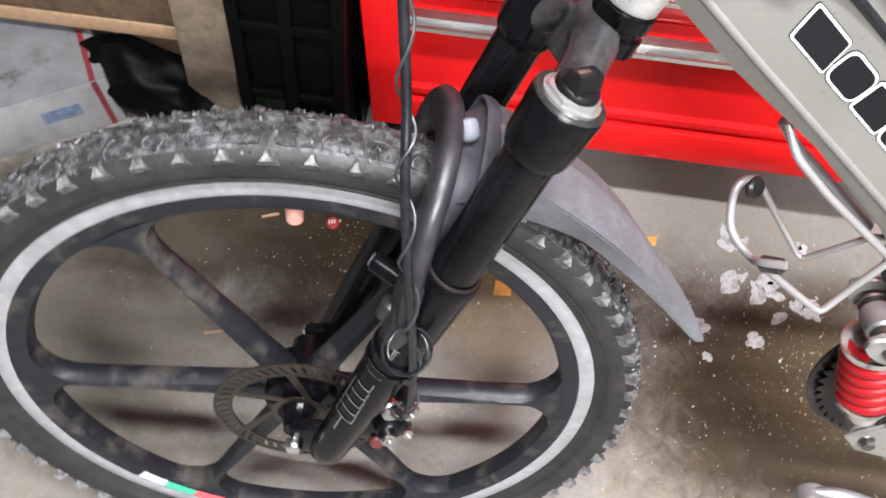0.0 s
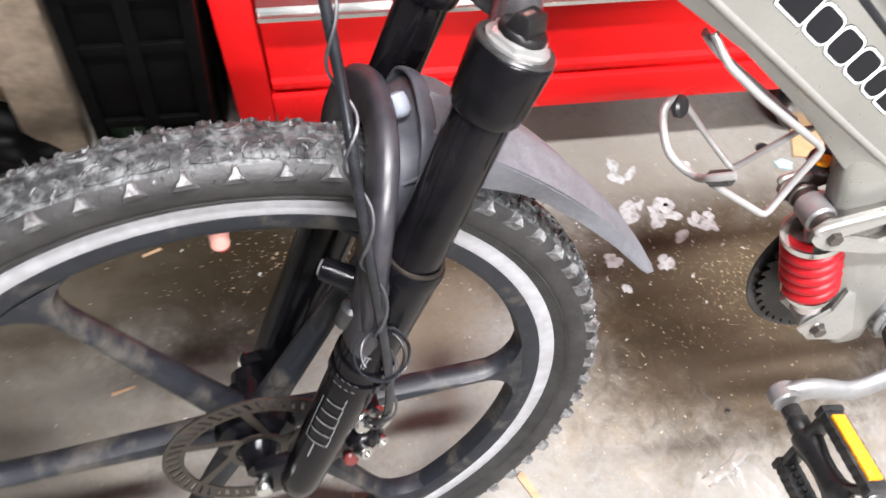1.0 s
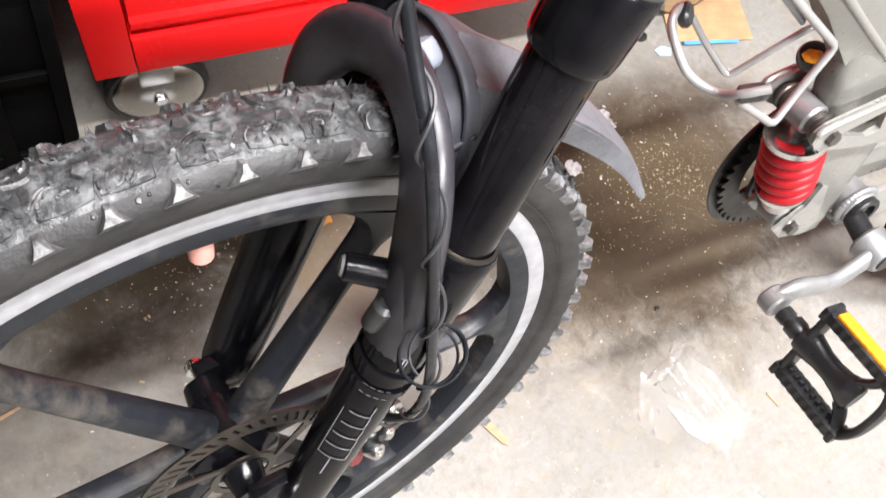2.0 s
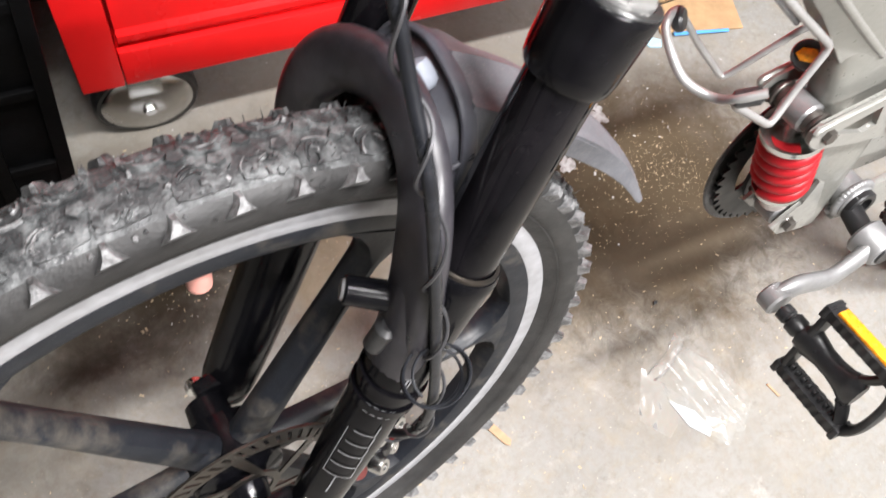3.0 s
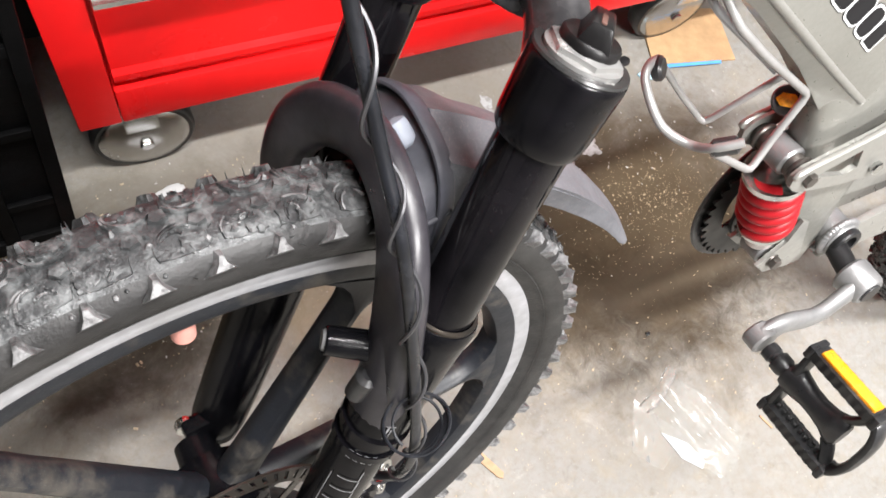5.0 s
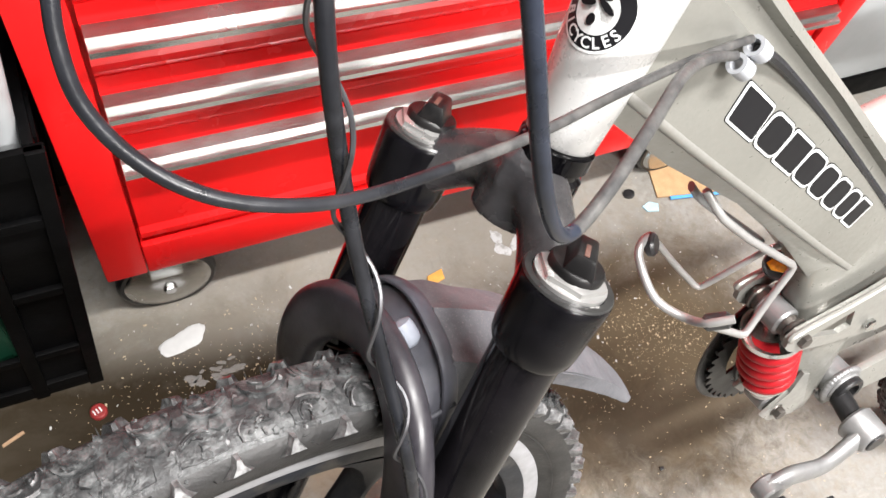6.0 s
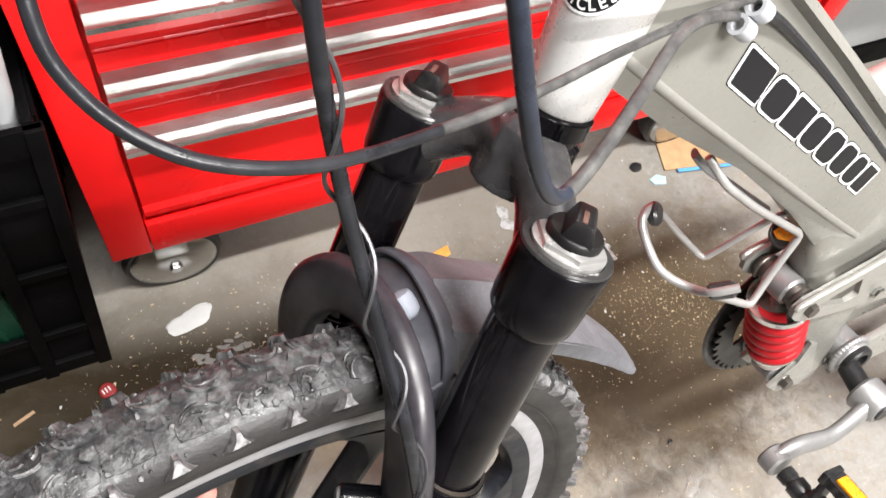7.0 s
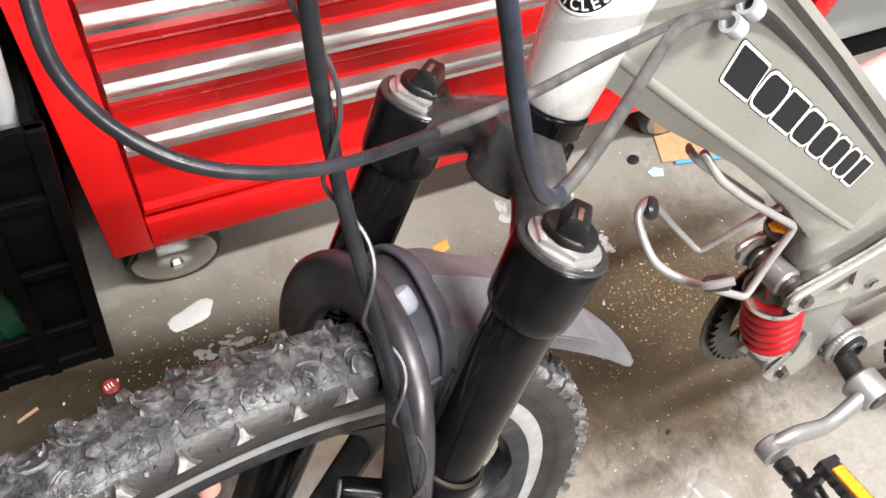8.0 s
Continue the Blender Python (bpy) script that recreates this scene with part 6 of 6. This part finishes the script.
def litter(name, count, box, size, mat, label, seed, flat=0.4):
    rnd = random.Random(seed)
    verts, faces = [], []
    for _ in range(count):
        x = rnd.gauss((box[0] + box[2]) / 2, (box[2] - box[0]) / 4)
        y = rnd.gauss((box[1] + box[3]) / 2, (box[3] - box[1]) / 4)
        l = size * min(3.0, rnd.lognormvariate(-0.35, 0.6))
        w, h, a = l * rnd.uniform(0.25, 0.7), l * flat * rnd.uniform(0.4, 1), rnd.uniform(0, 6.3)
        c, q = math.cos(a), math.sin(a)
        k = len(verts)
        for dx, dy, z in ((-l, -w, 0), (l, -w, 0), (l, w, 0), (-l, w, 0), (-l * 0.5, -w * 0.4, h), (l * 0.7, w * 0.2, h)):
            verts.append((x + dx * c - dy * q, y + dx * q + dy * c, z + 0.0002))
        faces += [(k, k + 1, k + 5, k + 4), (k + 1, k + 2, k + 5), (k + 2, k + 3, k + 4, k + 5), (k + 3, k, k + 4)]
    me = bpy.data.meshes.new(name)
    me.from_pydata(verts, [], faces)
    me.materials.append(mat)
    ob = place(new(name, me), Matrix())
    return tagged(ob, label, "litter", kind="stuff")


litter("sawdust", 750, (0.86, 1.03, 1.06, 1.19), 0.0007, SAWDUST, "tangle of pale wood shavings strewn on concrete", 15)
litter("sawdust", 900, (0.70, 1.0, 1.12, 1.25), 0.0006, SAWDUST, "pale sawdust crumbs strewn on concrete", 5)
litter("sawdust", 1200, (0.1, 1.1, 0.55, 1.36), 0.0008, SAWDUST, "pale sawdust crumbs strewn on concrete", 6)
litter("sawdust", 900, (-0.1, 0.7, 1.2, 1.2), 0.0009, SAWDUST, "pale sawdust crumbs strewn on concrete", 7)
litter("white_specks", 700, (0.1, 1.05, 1.1, 1.38), 0.0010, SPILL, "white paint specks on concrete", 8)


def plastic_bag():
    noise.seed_set(3)

    def sheet(nu, nv, at):
        bm = bmesh.new()
        grid = [[bm.verts.new(at(i / (nu - 1) * 2 - 1, j / (nv - 1) * 2 - 1)) for j in range(nv)] for i in range(nu)]
        for a, c in zip(grid, grid[1:]):
            for j in range(nv - 1):
                bm.faces.new((a[j], c[j], c[j + 1], a[j + 1]))
        return bm

    # x runs from the gathered neck to the far hem; long creases run along it
    def body(u, v):
        edge = max(0.0, 1 - abs(v) ** 4) * max(0.0, 1 - max(0.0, u) ** 6)
        lane = Vector((v * 2.6 + 0.6 * u, u * 0.5, 0.3))
        fold = (1 - abs(noise.noise(lane))) ** 4 + 0.25 * (1 - abs(noise.noise(lane * 1.9 + Vector((3, 1, 0))))) ** 6
        dent = 0.005 * noise.noise(Vector((u * 1.7, v * 1.7, 2.0)))
        wide = (0.033 + 0.012 * math.sin(1.4 * (u + 1))) * (1 + 0.16 * noise.noise(Vector((u * 2.2, v, 5.0))))
        return (u * 0.066 * (1 - 0.16 * v * v * (u > 0)) + 0.009 * noise.noise(Vector((v * 2.0, 0.4, 1.0))), v * wide, max(0.0014, 0.0016 + edge * (0.009 + 0.0055 * fold + dent)))

    m = pose(0.838, 0.797, 0.0005, 0, 0, -62)
    bag = part("plastic_bag", sheet(64, 56, body), FILM, m=m, smooth=60)
    bag.visible_shadow = False
    tagged(bag, "crumpled clear plastic bag lying on the floor", "bag")

    # the mouth curls up into a loose roll, and a flap lies flat beside it
    def roll(u, v):
        a = v * 2.5
        r = 0.0085 * (1 + 0.3 * noise.noise(Vector((u * 2.4, v * 1.3, 7.0))))
        w = u * 0.036
        return (-0.066 + r * math.sin(a) - 0.4 * abs(w) ** 1.3, w, 0.0095 + r * math.cos(a) * (0.9 - 0.3 * u * u))

    lip = part("gathered_neck", sheet(30, 26, roll), FILM, bag, "curled shiny mouth of the bag", smooth=60)

    def flap(u, v):
        return (-0.040 + 0.030 * u * (1 - 0.25 * v) + 0.010 * v, -0.058 - 0.030 * v + 0.004 * u, max(0.0022, 0.004 + 0.005 * noise.noise(Vector((u * 1.4, v * 1.2, 9.0)))))

    side = part("loose_flap", sheet(20, 20, flap), FILM, bag, "loose flat flap of clear film", smooth=60)
    lip.visible_shadow = side.visible_shadow = False
    # flat white slip that paints in the bag's bright reflection
    bm = bmesh.new()
    plate(bm, [(0.784, 0.808), (0.795, 0.768), (0.815, 0.746), (0.823, 0.754), (0.812, 0.783)], 0, 0.0009)
    tagged(part("glint_slip", bm, GLINT_WHITE, m=pose(0, 0, 0.0006)), "white slip under the clear bag, painting in its bright reflection", "paper")


plastic_bag()


# ---- marks on the fork legs ----
def leg_marks():
    z = 0.064
    mm, ln = along(leg(0.0, z), leg(0.253, z))

    def strip(h0, h1, a0, a1, mat, nm, r=0.0006):
        bm = bmesh.new()
        rad = lambda h: float(np.interp(h, (0.0, 0.05, 0.12, ln - 0.05, ln - 0.012), (0.0176, 0.0185, 0.0202, 0.0216, 0.0222))) + 0.0003
        lathe(bm, [(rad(h0) + r, h0), (rad((h0 + h1) / 2) + r, (h0 + h1) / 2), (rad(h1) + r, h1)], max(3, int(abs(a1 - a0) / 8)), mm, arc=(a0, a1))
        return part(nm, bm, mat, fork_part, m=WHEEL)

    for h in (0.168, 0.152):
        strip(h, h + 0.006, 0, 360, BLACK, "zip_tie", 0.0016)
    bm = bmesh.new()
    rod(bm, (0.100, 0.216, 0.066), (0.091, 0.192, 0.062), 0.0075, 0.0068, 16, 0.003)
    part("cable_guide", bm, PEDAL, fork_part, m=WHEEL)
    md = mm.to_3x3().inverted() @ Vector((-0.62, 0.27, 0.74))
    base = math.degrees(math.atan2(md.y, md.x))
    strip(0.180, 0.193, base + 12, base + 15, FADED, "pale_mark")
    strip(0.180, 0.193, base + 18, base + 20, FADED, "pale_mark")
    strip(0.192, 0.1932, base + 8, base + 24, FADED, "pale_mark")
    for k in range(5):
        h = 0.074 + 0.0135 * k
        strip(h, h + 0.0010, base - 30 + 3 * k, base + 30 - 2 * k, FADED, "pale_mark")
        strip(h, h + 0.0125, base + 28 - 2 * k, base + 30 - 2 * k, FADED, "pale_mark")
    strip(0.074, 0.128, base - 31, base - 29, FADED, "pale_mark")
    for k in range(4):
        strip(0.150 + 0.0, 0.150 + 0.0085, base - 24 + 14 * k, base - 15 + 14 * k, FADED, "pale_mark")
    strip(0.052, 0.073, base - 2, base + 1, FADED, "pale_mark")


leg_marks()
